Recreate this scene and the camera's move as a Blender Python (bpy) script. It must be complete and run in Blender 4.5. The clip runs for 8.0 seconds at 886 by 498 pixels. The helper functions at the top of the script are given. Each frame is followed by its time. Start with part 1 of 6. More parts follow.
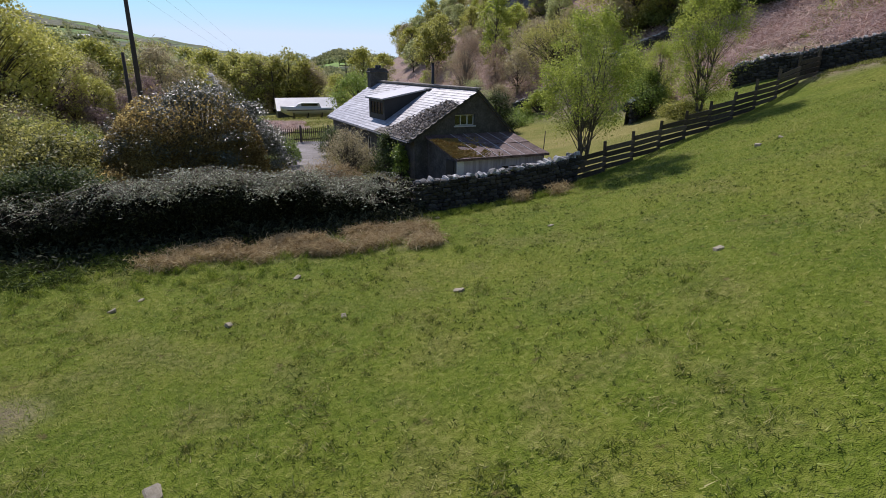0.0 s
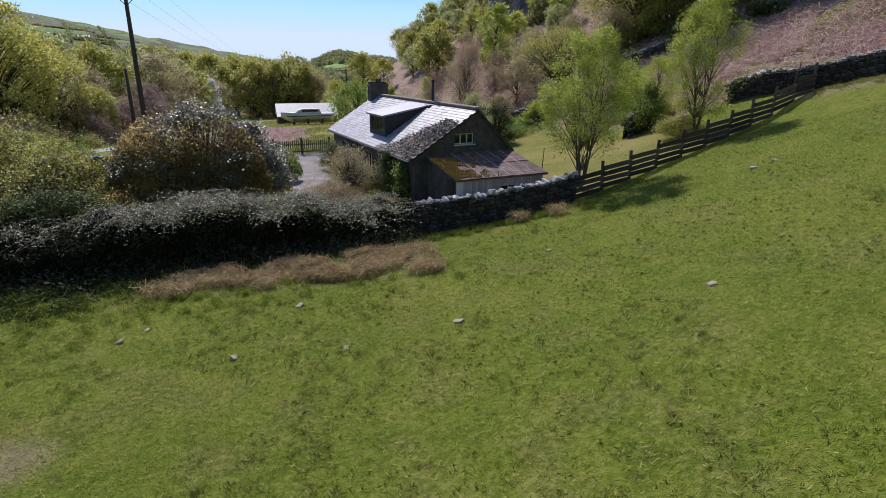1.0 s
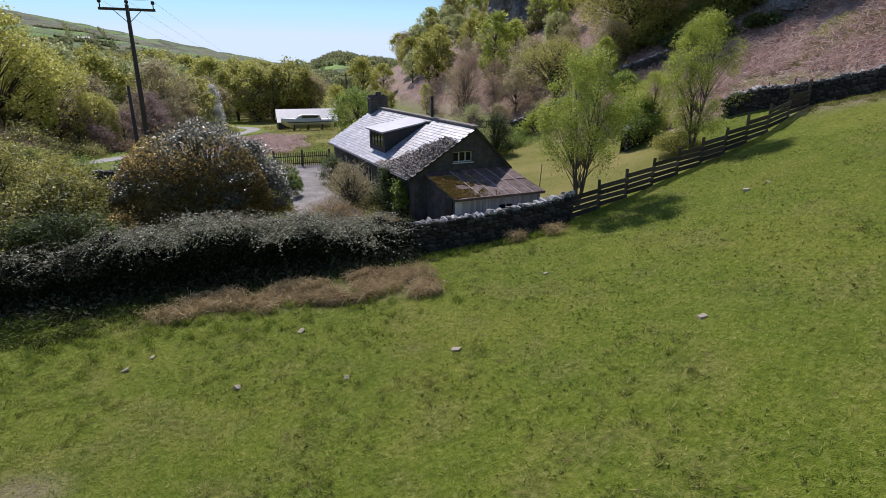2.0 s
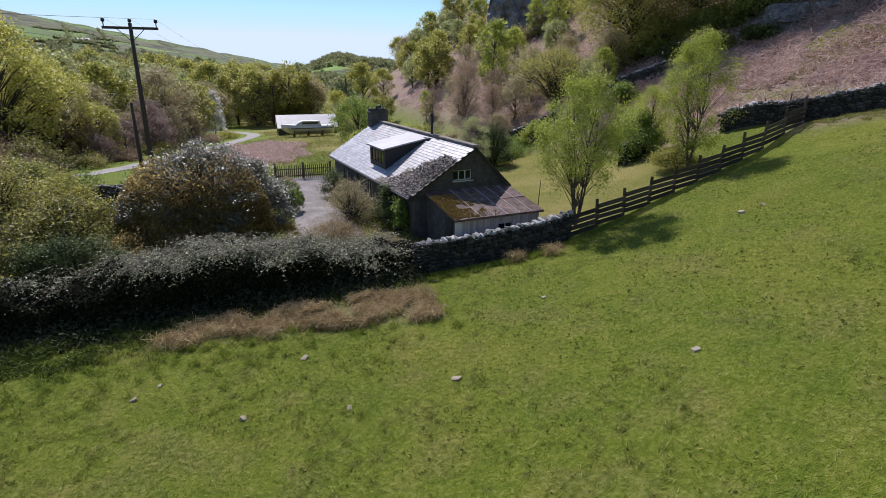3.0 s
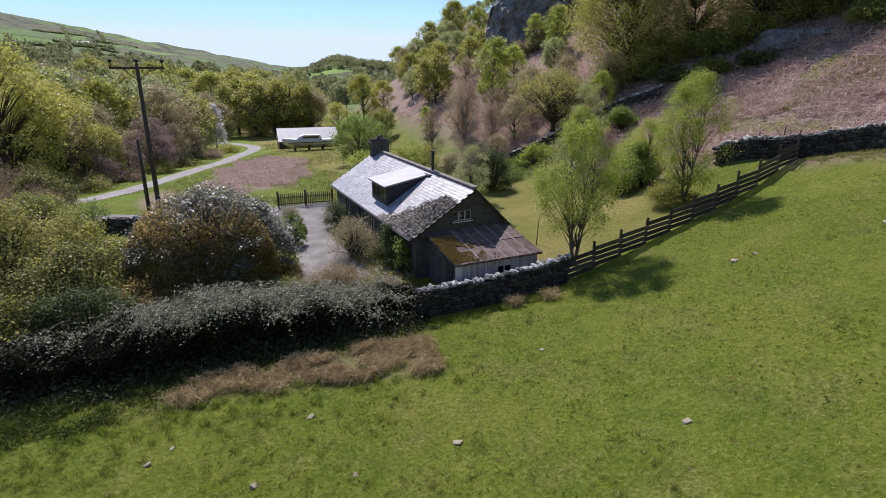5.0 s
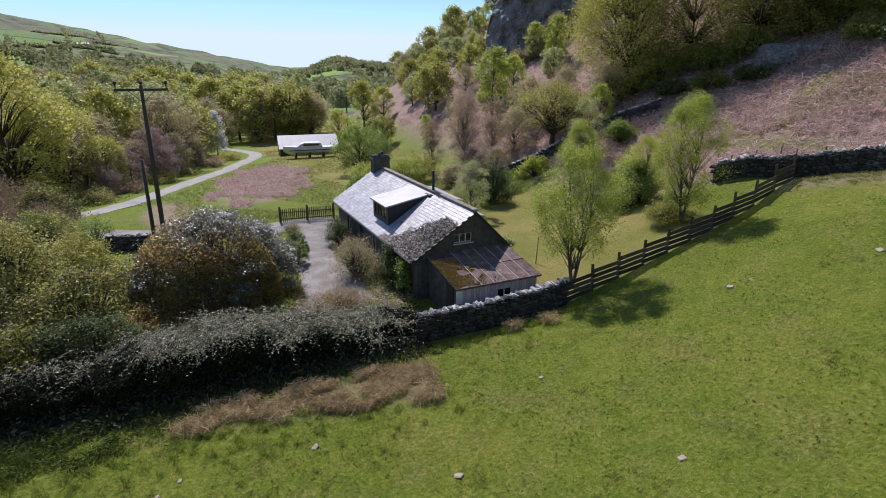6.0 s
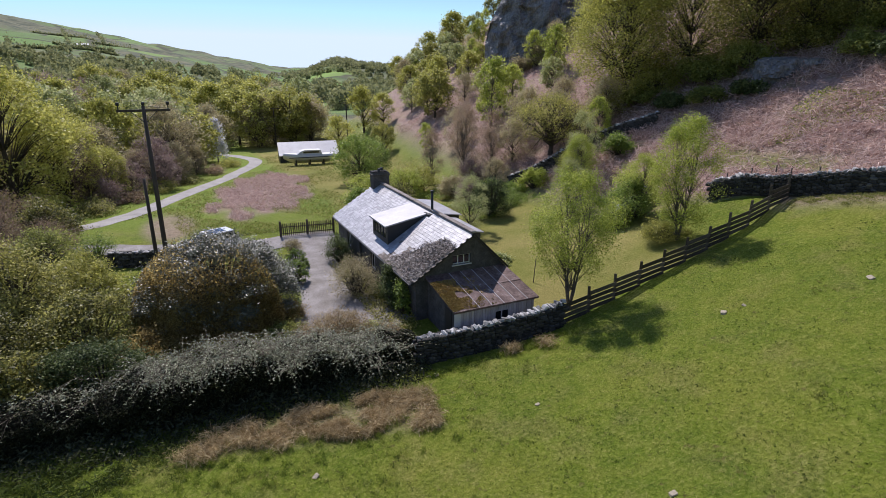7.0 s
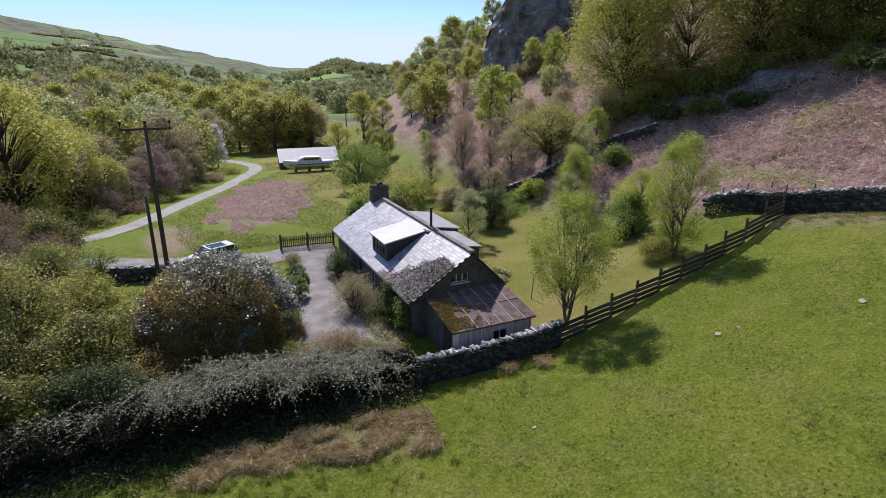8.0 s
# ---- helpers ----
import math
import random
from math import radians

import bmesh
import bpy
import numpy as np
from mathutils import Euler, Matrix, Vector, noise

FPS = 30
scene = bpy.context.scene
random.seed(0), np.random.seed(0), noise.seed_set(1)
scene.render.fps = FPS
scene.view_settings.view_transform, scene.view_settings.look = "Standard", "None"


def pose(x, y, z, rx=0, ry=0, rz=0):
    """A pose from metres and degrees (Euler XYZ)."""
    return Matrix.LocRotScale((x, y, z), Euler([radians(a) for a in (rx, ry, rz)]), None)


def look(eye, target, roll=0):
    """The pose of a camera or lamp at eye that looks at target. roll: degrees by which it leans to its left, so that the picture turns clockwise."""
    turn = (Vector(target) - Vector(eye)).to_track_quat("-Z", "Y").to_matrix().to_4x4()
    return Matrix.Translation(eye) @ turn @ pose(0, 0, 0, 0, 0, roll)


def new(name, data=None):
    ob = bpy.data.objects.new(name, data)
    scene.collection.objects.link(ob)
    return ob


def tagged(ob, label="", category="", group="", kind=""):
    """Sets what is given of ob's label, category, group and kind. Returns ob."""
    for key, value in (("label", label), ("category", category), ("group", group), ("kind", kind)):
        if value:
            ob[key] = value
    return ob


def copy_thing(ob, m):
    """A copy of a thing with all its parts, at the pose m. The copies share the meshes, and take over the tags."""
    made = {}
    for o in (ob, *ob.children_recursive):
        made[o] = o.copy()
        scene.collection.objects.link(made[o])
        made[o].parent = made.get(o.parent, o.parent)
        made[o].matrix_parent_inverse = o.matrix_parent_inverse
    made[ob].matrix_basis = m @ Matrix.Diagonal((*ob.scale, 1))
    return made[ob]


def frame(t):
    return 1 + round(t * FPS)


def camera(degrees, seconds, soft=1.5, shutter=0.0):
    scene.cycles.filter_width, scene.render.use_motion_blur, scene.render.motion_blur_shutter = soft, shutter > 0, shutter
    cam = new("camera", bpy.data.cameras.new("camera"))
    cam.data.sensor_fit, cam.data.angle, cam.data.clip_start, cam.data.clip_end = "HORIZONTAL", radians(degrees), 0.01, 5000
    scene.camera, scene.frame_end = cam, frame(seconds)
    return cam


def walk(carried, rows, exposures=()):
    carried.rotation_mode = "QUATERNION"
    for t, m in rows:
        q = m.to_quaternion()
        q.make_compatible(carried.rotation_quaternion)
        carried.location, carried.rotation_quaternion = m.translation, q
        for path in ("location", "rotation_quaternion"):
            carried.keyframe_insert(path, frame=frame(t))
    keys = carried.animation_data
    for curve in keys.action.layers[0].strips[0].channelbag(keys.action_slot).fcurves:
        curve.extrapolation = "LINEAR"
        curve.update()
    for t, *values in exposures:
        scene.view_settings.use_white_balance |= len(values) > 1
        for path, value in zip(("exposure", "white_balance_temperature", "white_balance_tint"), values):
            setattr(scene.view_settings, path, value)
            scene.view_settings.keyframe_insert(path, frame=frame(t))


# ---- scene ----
# Camera and path
cam = camera(77.0, 8.0, soft=0.7)
PATH = [
    (0.0, (0.000, 0.000, 7.000), (4.0666, 8.5871, 3.8816), 0.30),
    (0.5, (-0.015, -0.004, 7.476), (4.0510, 8.5839, 4.3599), 0.30),
    (1.0, (-0.030, -0.034, 7.949), (4.0408, 8.5517, 4.8336), 0.30),
    (1.5, (-0.020, -0.092, 8.406), (4.0535, 8.4950, 5.2959), 0.31),
    (3.0, (-0.095, -0.213, 9.890), (3.9859, 8.3704, 6.7809), 0.24),
    (3.5, (-0.100, -0.198, 10.403), (3.9826, 8.3864, 7.2983), 0.21),
    (4.0, (-0.109, -0.191, 10.936), (3.9723, 8.3951, 7.8354), 0.21),
    (4.5, (-0.120, -0.170, 11.497), (3.9661, 8.4152, 8.3986), 0.20),
    (6.0, (-0.214, -0.189, 13.370), (3.8776, 8.3945, 10.2741), 0.14),
    (6.5, (-0.199, -0.198, 14.004), (3.8969, 8.3833, 10.9078), 0.17),
    (7.0, (-0.175, -0.241, 14.634), (3.9216, 8.3399, 11.5371), 0.17),
    (7.5, (-0.152, -0.290, 15.206), (3.9501, 8.2893, 12.1128), 0.20),
    (8.0, (-0.141, -0.285, 15.750), (3.9620, 8.2950, 12.6601), 0.17),
]
walk(cam, [(t, look(eye, target, roll)) for t, eye, target, roll in PATH], [(0.0, 0.13, 6200, 20), (3.0, 0.22, 6200, 20), (8.0, 0.27, 6200, 21)])

# Light: clear spring sky, sun ahead of the camera
SUN_AZ, SUN_EL = 4.0, 48.5
world = bpy.data.worlds.new("sky")
scene.world = world
world.use_nodes = True
wn = world.node_tree.nodes
sky = wn.new("ShaderNodeTexSky")
sky.sky_type = 'NISHITA'
sky.sun_disc = False
sky.sun_elevation = radians(SUN_EL)
sky.sun_rotation = radians(SUN_AZ)
sky.altitude = 1500
sky.air_density = 0.6
sky.dust_density = 0.0
sky.ozone_density = 4.0
wn["Background"].inputs["Strength"].default_value = 0.14
haze = wn.new("ShaderNodeMix")
haze.data_type = "RGBA"
haze.inputs["Factor"].default_value = 0.1
haze.inputs[7].default_value = (3.3, 4.6, 5.9, 1)
world.node_tree.links.new(sky.outputs[0], haze.inputs[6])
veil = wn.new("ShaderNodeMix")
veil.data_type, veil.blend_type = "RGBA", "DARKEN"
veil.inputs["Factor"].default_value = 1.0
veil.inputs[7].default_value = (4.3, 5.3, 6.1, 1)
world.node_tree.links.new(haze.outputs[2], veil.inputs[6])
world.node_tree.links.new(veil.outputs[2], wn["Background"].inputs["Color"])
sun_data = bpy.data.lights.new("sun", "SUN")
sun_data.energy = 4.0
sun_data.angle = radians(0.5)
sun_data.color = (1.0, 0.95, 0.86)
sun = new("sun", sun_data)
az, el = radians(SUN_AZ), radians(SUN_EL)
sun.matrix_world = look((math.sin(az) * math.cos(el) * 200, math.cos(az) * math.cos(el) * 200, math.sin(el) * 200), (0, 0, 0))


# Materials
def mat(name, stops, scale=3.0, fine=25.0, rough=0.85, bump=0.3, spec=0.3, island=0.0, obj=0.0, metal=0.0,
        translucent=0.0, stretch=(1, 1, 1), dist=0.02, mix=0.5):
    """Two scales of noise through a colour ramp, with bump; stops: colours from dark to light."""
    m = bpy.data.materials.new(name)
    m.use_nodes = True
    nt, n, ln = m.node_tree, m.node_tree.nodes, m.node_tree.links.new
    b = n["Principled BSDF"]
    tc = n.new("ShaderNodeTexCoord")
    mp = n.new("ShaderNodeMapping")
    mp.inputs["Scale"].default_value = stretch
    ln(tc.outputs["Object"], mp.inputs["Vector"])
    a = n.new("ShaderNodeTexNoise")
    a.inputs["Scale"].default_value, a.inputs["Detail"].default_value = scale, 4
    f = n.new("ShaderNodeTexNoise")
    f.inputs["Scale"].default_value, f.inputs["Detail"].default_value = fine, 3
    ln(mp.outputs[0], a.inputs["Vector"])
    ln(mp.outputs[0], f.inputs["Vector"])
    mx = n.new("ShaderNodeMix")
    mx.inputs["Factor"].default_value = mix
    ln(a.outputs["Fac"], mx.inputs["A"])
    ln(f.outputs["Fac"], mx.inputs["B"])
    value = mx.outputs["Result"]
    for amount, node, out in ((island, "ShaderNodeNewGeometry", "Random Per Island"), (obj, "ShaderNodeObjectInfo", "Random")):
        if amount:
            g = n.new(node)
            ad = n.new("ShaderNodeMath")
            ad.operation = "MULTIPLY_ADD"
            ad.inputs[1].default_value = amount
            ln(g.outputs[out], ad.inputs[0])
            sb = n.new("ShaderNodeMath")
            sb.operation = "SUBTRACT"
            sb.inputs[1].default_value = amount / 2
            ln(value, sb.inputs[0])
            ln(sb.outputs[0], ad.inputs[2])
            value = ad.outputs[0]
    r = n.new("ShaderNodeValToRGB")
    while len(r.color_ramp.elements) < len(stops):
        r.color_ramp.elements.new(0.5)
    for i, (e, c) in enumerate(zip(r.color_ramp.elements, stops)):
        e.position = 0.25 + 0.5 * i / max(1, len(stops) - 1)
        e.color = (*c, 1)
    ln(value, r.inputs["Fac"])
    ln(r.outputs["Color"], b.inputs["Base Color"])
    b.inputs["Roughness"].default_value = rough
    b.inputs["Specular IOR Level"].default_value = spec
    b.inputs["Metallic"].default_value = metal
    if bump:
        bp = n.new("ShaderNodeBump")
        bp.inputs["Strength"].default_value, bp.inputs["Distance"].default_value = bump, dist
        ln(f.outputs["Fac"], bp.inputs["Height"])
        ln(bp.outputs[0], b.inputs["Normal"])
    if translucent:
        tr = n.new("ShaderNodeBsdfTranslucent")
        ln(r.outputs["Color"], tr.inputs["Color"])
        ms = n.new("ShaderNodeMixShader")
        ms.inputs["Fac"].default_value = translucent
        ln(b.outputs[0], ms.inputs[1])
        ln(tr.outputs[0], ms.inputs[2])
        ln(ms.outputs[0], n["Material Output"].inputs["Surface"])
    return m


def leafmat(name, stops, rough=0.5, spec=0.4, tr=0.5, k=1.15):
    stops = [(min(.85, k * r), min(.85, k * g), min(.85, k * b)) for r, g, b in stops]
    return mat(name, stops, 0.6, 6.0, rough, 0, spec, island=0.5, obj=0.25, translucent=tr)


SLATE = [(0.25, 0.245, 0.265), (0.4, 0.395, 0.415), (0.56, 0.555, 0.57)]
M_SLATE = mat("slate", SLATE, 1.2, 30, 0.45, 0.25, 0.9, obj=0.35)
M_SLATE_REST = mat("slate_rest", SLATE, 1.2, 30, 0.45, 0.25, 0.9, island=0.35)
M_MOSSY = mat("mossy_slate", [(0.07, 0.06, 0.05), (0.16, 0.135, 0.115), (0.27, 0.235, 0.205), (0.5, 0.47, 0.45)], 2.0, 16, 0.8, 0.6, 0.3, obj=0.3)
M_RUST = mat("rusty_slate", [(0.04, 0.026, 0.022), (0.1, 0.066, 0.06), (0.2, 0.145, 0.135), (0.52, 0.46, 0.45)], 2.0, 11, 0.8, 0.5, 0.3, obj=0.15)
M_MOSS = mat("moss", [(0.2, 0.12, 0.04), (0.34, 0.24, 0.08), (0.46, 0.38, 0.15)], 3, 30, 0.95, 0.8, 0.1)
# Wall stones darkened in colour for the shaded faces; copes stay pale
M_STONE = mat("darkened_dry_stone", [(0.016, 0.016, 0.014), (0.045, 0.043, 0.038), (0.12, 0.115, 0.105)], 3, 25, 0.9, 0.6, 0.25, obj=0.3)
M_STONE_REST = mat("darkened_dry_stone_rest", [(0.02, 0.02, 0.018), (0.06, 0.057, 0.052), (0.17, 0.165, 0.155)], 3, 25, 0.9, 0.6, 0.25, island=0.3)
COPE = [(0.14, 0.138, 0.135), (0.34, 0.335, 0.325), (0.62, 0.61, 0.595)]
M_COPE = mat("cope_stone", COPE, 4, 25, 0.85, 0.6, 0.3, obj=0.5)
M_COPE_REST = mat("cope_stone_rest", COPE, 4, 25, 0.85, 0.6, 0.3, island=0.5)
M_RUBBLE = mat("rubble_wall", [(0.05, 0.047, 0.045), (0.1, 0.095, 0.09), (0.18, 0.17, 0.16)], 2.5, 12, 0.9, 0.8, 0.2)
M_BOARD = mat("weathered_board", [(0.3, 0.27, 0.27), (0.45, 0.42, 0.43), (0.58, 0.55, 0.56)], 1.2, 14, 0.85, 0.3, 0.2, obj=0.25, stretch=(6, 6, 0.6))
M_FENCE = mat("fence_wood", [(0.045, 0.037, 0.03), (0.1, 0.08, 0.06), (0.19, 0.155, 0.125)], 2, 16, 0.85, 0.3, 0.2, obj=0.3)
M_POLE = mat("tarred_pole", [(0.045, 0.035, 0.03), (0.085, 0.068, 0.056), (0.13, 0.11, 0.095)], 2, 16, 0.8, 0.3, 0.3, stretch=(4, 4, 0.3))
M_FSTONE = mat("pale_field_stone", [(0.24, 0.2, 0.14), (0.4, 0.345, 0.255), (0.55, 0.49, 0.39)], 5, 25, 0.9, 0.6, 0.2)
M_SHEDROOF = mat("pale_sheet_roof", [(0.5, 0.49, 0.5), (0.66, 0.65, 0.66), (0.78, 0.77, 0.78)], 0.8, 9, 0.5, 0.2, 0.6)
M_DARK = mat("dark_metal", [(0.02, 0.02, 0.022), (0.035, 0.035, 0.038)], 3, 20, 0.5, 0.1, 0.5)
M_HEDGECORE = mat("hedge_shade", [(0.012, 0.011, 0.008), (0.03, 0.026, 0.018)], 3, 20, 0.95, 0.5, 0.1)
M_WHITE = mat("white_paint", [(0.55, 0.55, 0.53), (0.75, 0.75, 0.73)], 3, 30, 0.5, 0.1, 0.4)
M_PAINTDK = mat("dark_paint", [(0.02, 0.022, 0.025), (0.045, 0.045, 0.05)], 2, 20, 0.5, 0.1, 0.4)
M_GRAVEL = mat("gravel", [(0.13, 0.12, 0.09), (0.26, 0.24, 0.225), (0.46, 0.44, 0.43)], 0.9, 16, 0.95, 0.8, 0.15, dist=0.03)
M_ROAD = mat("lane", [(0.2, 0.19, 0.175), (0.35, 0.335, 0.32), (0.48, 0.46, 0.44)], 0.7, 9, 0.9, 0.4, 0.2)
M_BARK = mat("bark", [(0.04, 0.033, 0.027), (0.09, 0.075, 0.06), (0.15, 0.13, 0.11)], 4, 20, 0.9, 0.5, 0.2, stretch=(3, 3, 0.6))
M_BIRCHBARK = mat("birch_bark", [(0.06, 0.05, 0.045), (0.14, 0.12, 0.1), (0.27, 0.25, 0.22)], 4, 20, 0.85, 0.4, 0.2, stretch=(1, 1, 4))
M_ROCK = mat("crag_rock", [(0.06, 0.06, 0.062), (0.2, 0.195, 0.195), (0.35, 0.34, 0.335), (0.52, 0.51, 0.5)], 0.5, 3.5, 0.9, 1.0, 0.2, dist=0.4)
M_TWIG = leafmat("twigs", [(0.1, 0.08, 0.065), (0.2, 0.165, 0.13), (0.3, 0.26, 0.2)], 0.8, 0.2, 0.0)

L_BIRCH = leafmat("birch_leaf", [(0.22, 0.28, 0.04), (0.4, 0.45, 0.08), (0.56, 0.59, 0.14)])
L_OAK = leafmat("oak_leaf", [(0.17, 0.18, 0.04), (0.33, 0.33, 0.08), (0.48, 0.46, 0.13)], tr=0.62)
L_YELLOW = leafmat("sycamore_leaf", [(0.24, 0.25, 0.045), (0.42, 0.42, 0.09), (0.58, 0.56, 0.17)])
L_GREY = leafmat("budding_leaf", [(0.22, 0.18, 0.1), (0.38, 0.33, 0.18), (0.52, 0.47, 0.27)])
L_BROWN = leafmat("brown_bud", [(0.14, 0.095, 0.06), (0.27, 0.19, 0.12), (0.4, 0.3, 0.2)])
L_PURPLE = leafmat("bare_twig_bud", [(0.12, 0.08, 0.075), (0.23, 0.16, 0.15), (0.34, 0.26, 0.23)])
L_DEEP = leafmat("deep_leaf", [(0.15, 0.17, 0.045), (0.3, 0.33, 0.085), (0.46, 0.48, 0.15)], 0.5, 0.4, 0.65)
L_EVERGREEN = leafmat("evergreen_leaf", [(0.03, 0.045, 0.015), (0.07, 0.1, 0.03), (0.16, 0.2, 0.07)], 0.6, 0.25, 0.3)
L_GREEN = leafmat("fresh_leaf", [(0.09, 0.14, 0.025), (0.19, 0.27, 0.05), (0.33, 0.42, 0.09)])
L_RHODO = leafmat("rhododendron_leaf", [(0.06, 0.065, 0.038), (0.13, 0.135, 0.08), (0.24, 0.24, 0.15)], 0.42, 1.0, 0.15)
L_BRONZE = leafmat("bronze_leaf", [(0.2, 0.14, 0.05), (0.43, 0.325, 0.115), (0.62, 0.52, 0.22)], 0.55, 0.25, 0.68)
# Leaf colour lowered to hold the shade on the hedge face
L_HEDGE = leafmat("shaded_cotoneaster_leaf", [(0.012, 0.013, 0.007), (0.036, 0.041, 0.022), (0.1, 0.11, 0.062)], 0.7, 0.1, 0.15)
L_GRASS = leafmat("grass_blade", [(0.08, 0.12, 0.012), (0.2, 0.28, 0.028), (0.34, 0.41, 0.06), (0.52, 0.51, 0.15)], 0.6, 0.3, 0.4, 1.0)
L_RUSH = leafmat("dead_rush", [(0.17, 0.11, 0.045), (0.43, 0.32, 0.16), (0.68, 0.56, 0.34)], 0.8, 0.2, 0.3, 1.0)
L_BRACKEN = leafmat("dead_bracken", [(0.28, 0.175, 0.145), (0.54, 0.385, 0.335), (0.74, 0.6, 0.54)], 0.85, 0.15, 0.35, 1.0)
# Paler leaves for the hedge top, sunlight put into their colour
L_HEDGEPALE = leafmat("sunlit_hedge_leaf", [(0.2, 0.22, 0.13), (0.37, 0.4, 0.26), (0.58, 0.6, 0.44)], 0.55, 0.4, 0.3)
L_BLOSSOM = leafmat("blossom", [(0.5, 0.48, 0.47), (0.65, 0.63, 0.62), (0.8, 0.78, 0.78)], 0.7, 0.2, 0.4)
L_PALEGREEN = leafmat("pale_willow_leaf", [(0.22, 0.25, 0.09), (0.38, 0.41, 0.17), (0.54, 0.56, 0.28)])
L_TUFT = leafmat("tuft_blade", [(0.09, 0.12, 0.02), (0.25, 0.27, 0.05), (0.48, 0.43, 0.19)], 0.7, 0.2, 0.3)
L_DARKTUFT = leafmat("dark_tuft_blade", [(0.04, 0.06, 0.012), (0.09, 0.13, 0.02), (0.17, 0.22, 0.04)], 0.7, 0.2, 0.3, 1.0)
L_FARWOOD = leafmat("far_leaf", [(0.17, 0.18, 0.085), (0.29, 0.3, 0.14), (0.4, 0.4, 0.2)], 0.8, 0.1, 0.4)


# Mesh helpers
def mesh_ob(name, verts, faces, material, parent=None, label="", smooth=False):
    me = bpy.data.meshes.new(name)
    me.from_pydata([tuple(v) for v in verts], [], faces)
    me.update()
    if smooth:
        me.polygons.foreach_set("use_smooth", [True] * len(me.polygons))
    if material:
        me.materials.append(material)
    ob = new(name, me)
    if parent:
        ob.parent = parent
    if label:
        tagged(ob, label)
    return ob


def part(name, bm, material, parent, label="", smooth=False):
    """Links a bmesh as one mesh object under a thing."""
    me = bpy.data.meshes.new(name)
    bm.to_mesh(me)
    bm.free()
    if smooth:
        me.polygons.foreach_set("use_smooth", [True] * len(me.polygons))
    me.materials.append(material)
    ob = new(name, me)
    if parent:
        ob.parent = parent
    if label:
        tagged(ob, label)
    return ob


def thing(name, x, y, z, label, category, group="", kind="", rz=0.0):
    e = new(name)
    e.matrix_world = pose(x, y, z, 0, 0, rz)
    return tagged(e, label, category, group, kind)


def box(bm, x0, x1, y0, y1, z0, z1, bevel=0.0, m=None):
    g = bmesh.ops.create_cube(bm, size=1.0)
    vs = g["verts"]
    for v in vs:
        v.co = Vector((x0 + (v.co.x + .5) * (x1 - x0), y0 + (v.co.y + .5) * (y1 - y0), z0 + (v.co.z + .5) * (z1 - z0)))
    if bevel:
        es = list({e for v in vs for e in v.link_edges})
        r = bmesh.ops.bevel(bm, geom=es, offset=bevel, segments=1, affect='EDGES')
        vs = list({v for f in r["faces"] for v in f.verts} | {v for v in vs if v.is_valid})
    if m is not None:
        bmesh.ops.transform(bm, matrix=m, verts=[v for v in vs if v.is_valid])
    return bm


def boxes(*items, bevel=0.0):
    bm = bmesh.new()
    for it in items:
        box(bm, *it, bevel=bevel)
    return bm


def prism(bm, poly, axis, a, b):
    """Extrudes a polygon of 2D points along an axis from a to b."""
    def p(u, v, w):
        return {"x": (w, u, v), "y": (u, w, v), "z": (u, v, w)}[axis]
    lo = [bm.verts.new(p(u, v, a)) for u, v in poly]
    hi = [bm.verts.new(p(u, v, b)) for u, v in poly]
    bm.faces.new(lo)
    bm.faces.new(hi[::-1])
    n = len(poly)
    for i in range(n):
        bm.faces.new((lo[i], lo[(i + 1) % n], hi[(i + 1) % n], hi[i]))
    bmesh.ops.recalc_face_normals(bm, faces=bm.faces)
    return bm


class Soup:
    """Vertices and faces gathered for one mesh."""

    def __init__(self):
        self.v, self.f = [], []

    def tube(self, pts, radii, sides=5):
        base = len(self.v)
        for i, p in enumerate(pts):
            p = Vector(p)
            d = (Vector(pts[min(i + 1, len(pts) - 1)]) - Vector(pts[max(i - 1, 0)])).normalized()
            u = d.orthogonal().normalized()
            w = d.cross(u)
            for k in range(sides):
                a = 2 * math.pi * k / sides
                self.v.append(tuple(p + (u * math.cos(a) + w * math.sin(a)) * radii[i]))
        for i in range(len(pts) - 1):
            for k in range(sides):
                a, b = base + i * sides + k, base + i * sides + (k + 1) % sides
                self.f.append((a, b, b + sides, a + sides))
        self.f.append(tuple(base + (len(pts) - 1) * sides + k for k in range(sides)))

    def ob(self, name, material, parent=None, label="", smooth=True):
        return mesh_ob(name, self.v, self.f, material, parent, label, smooth)


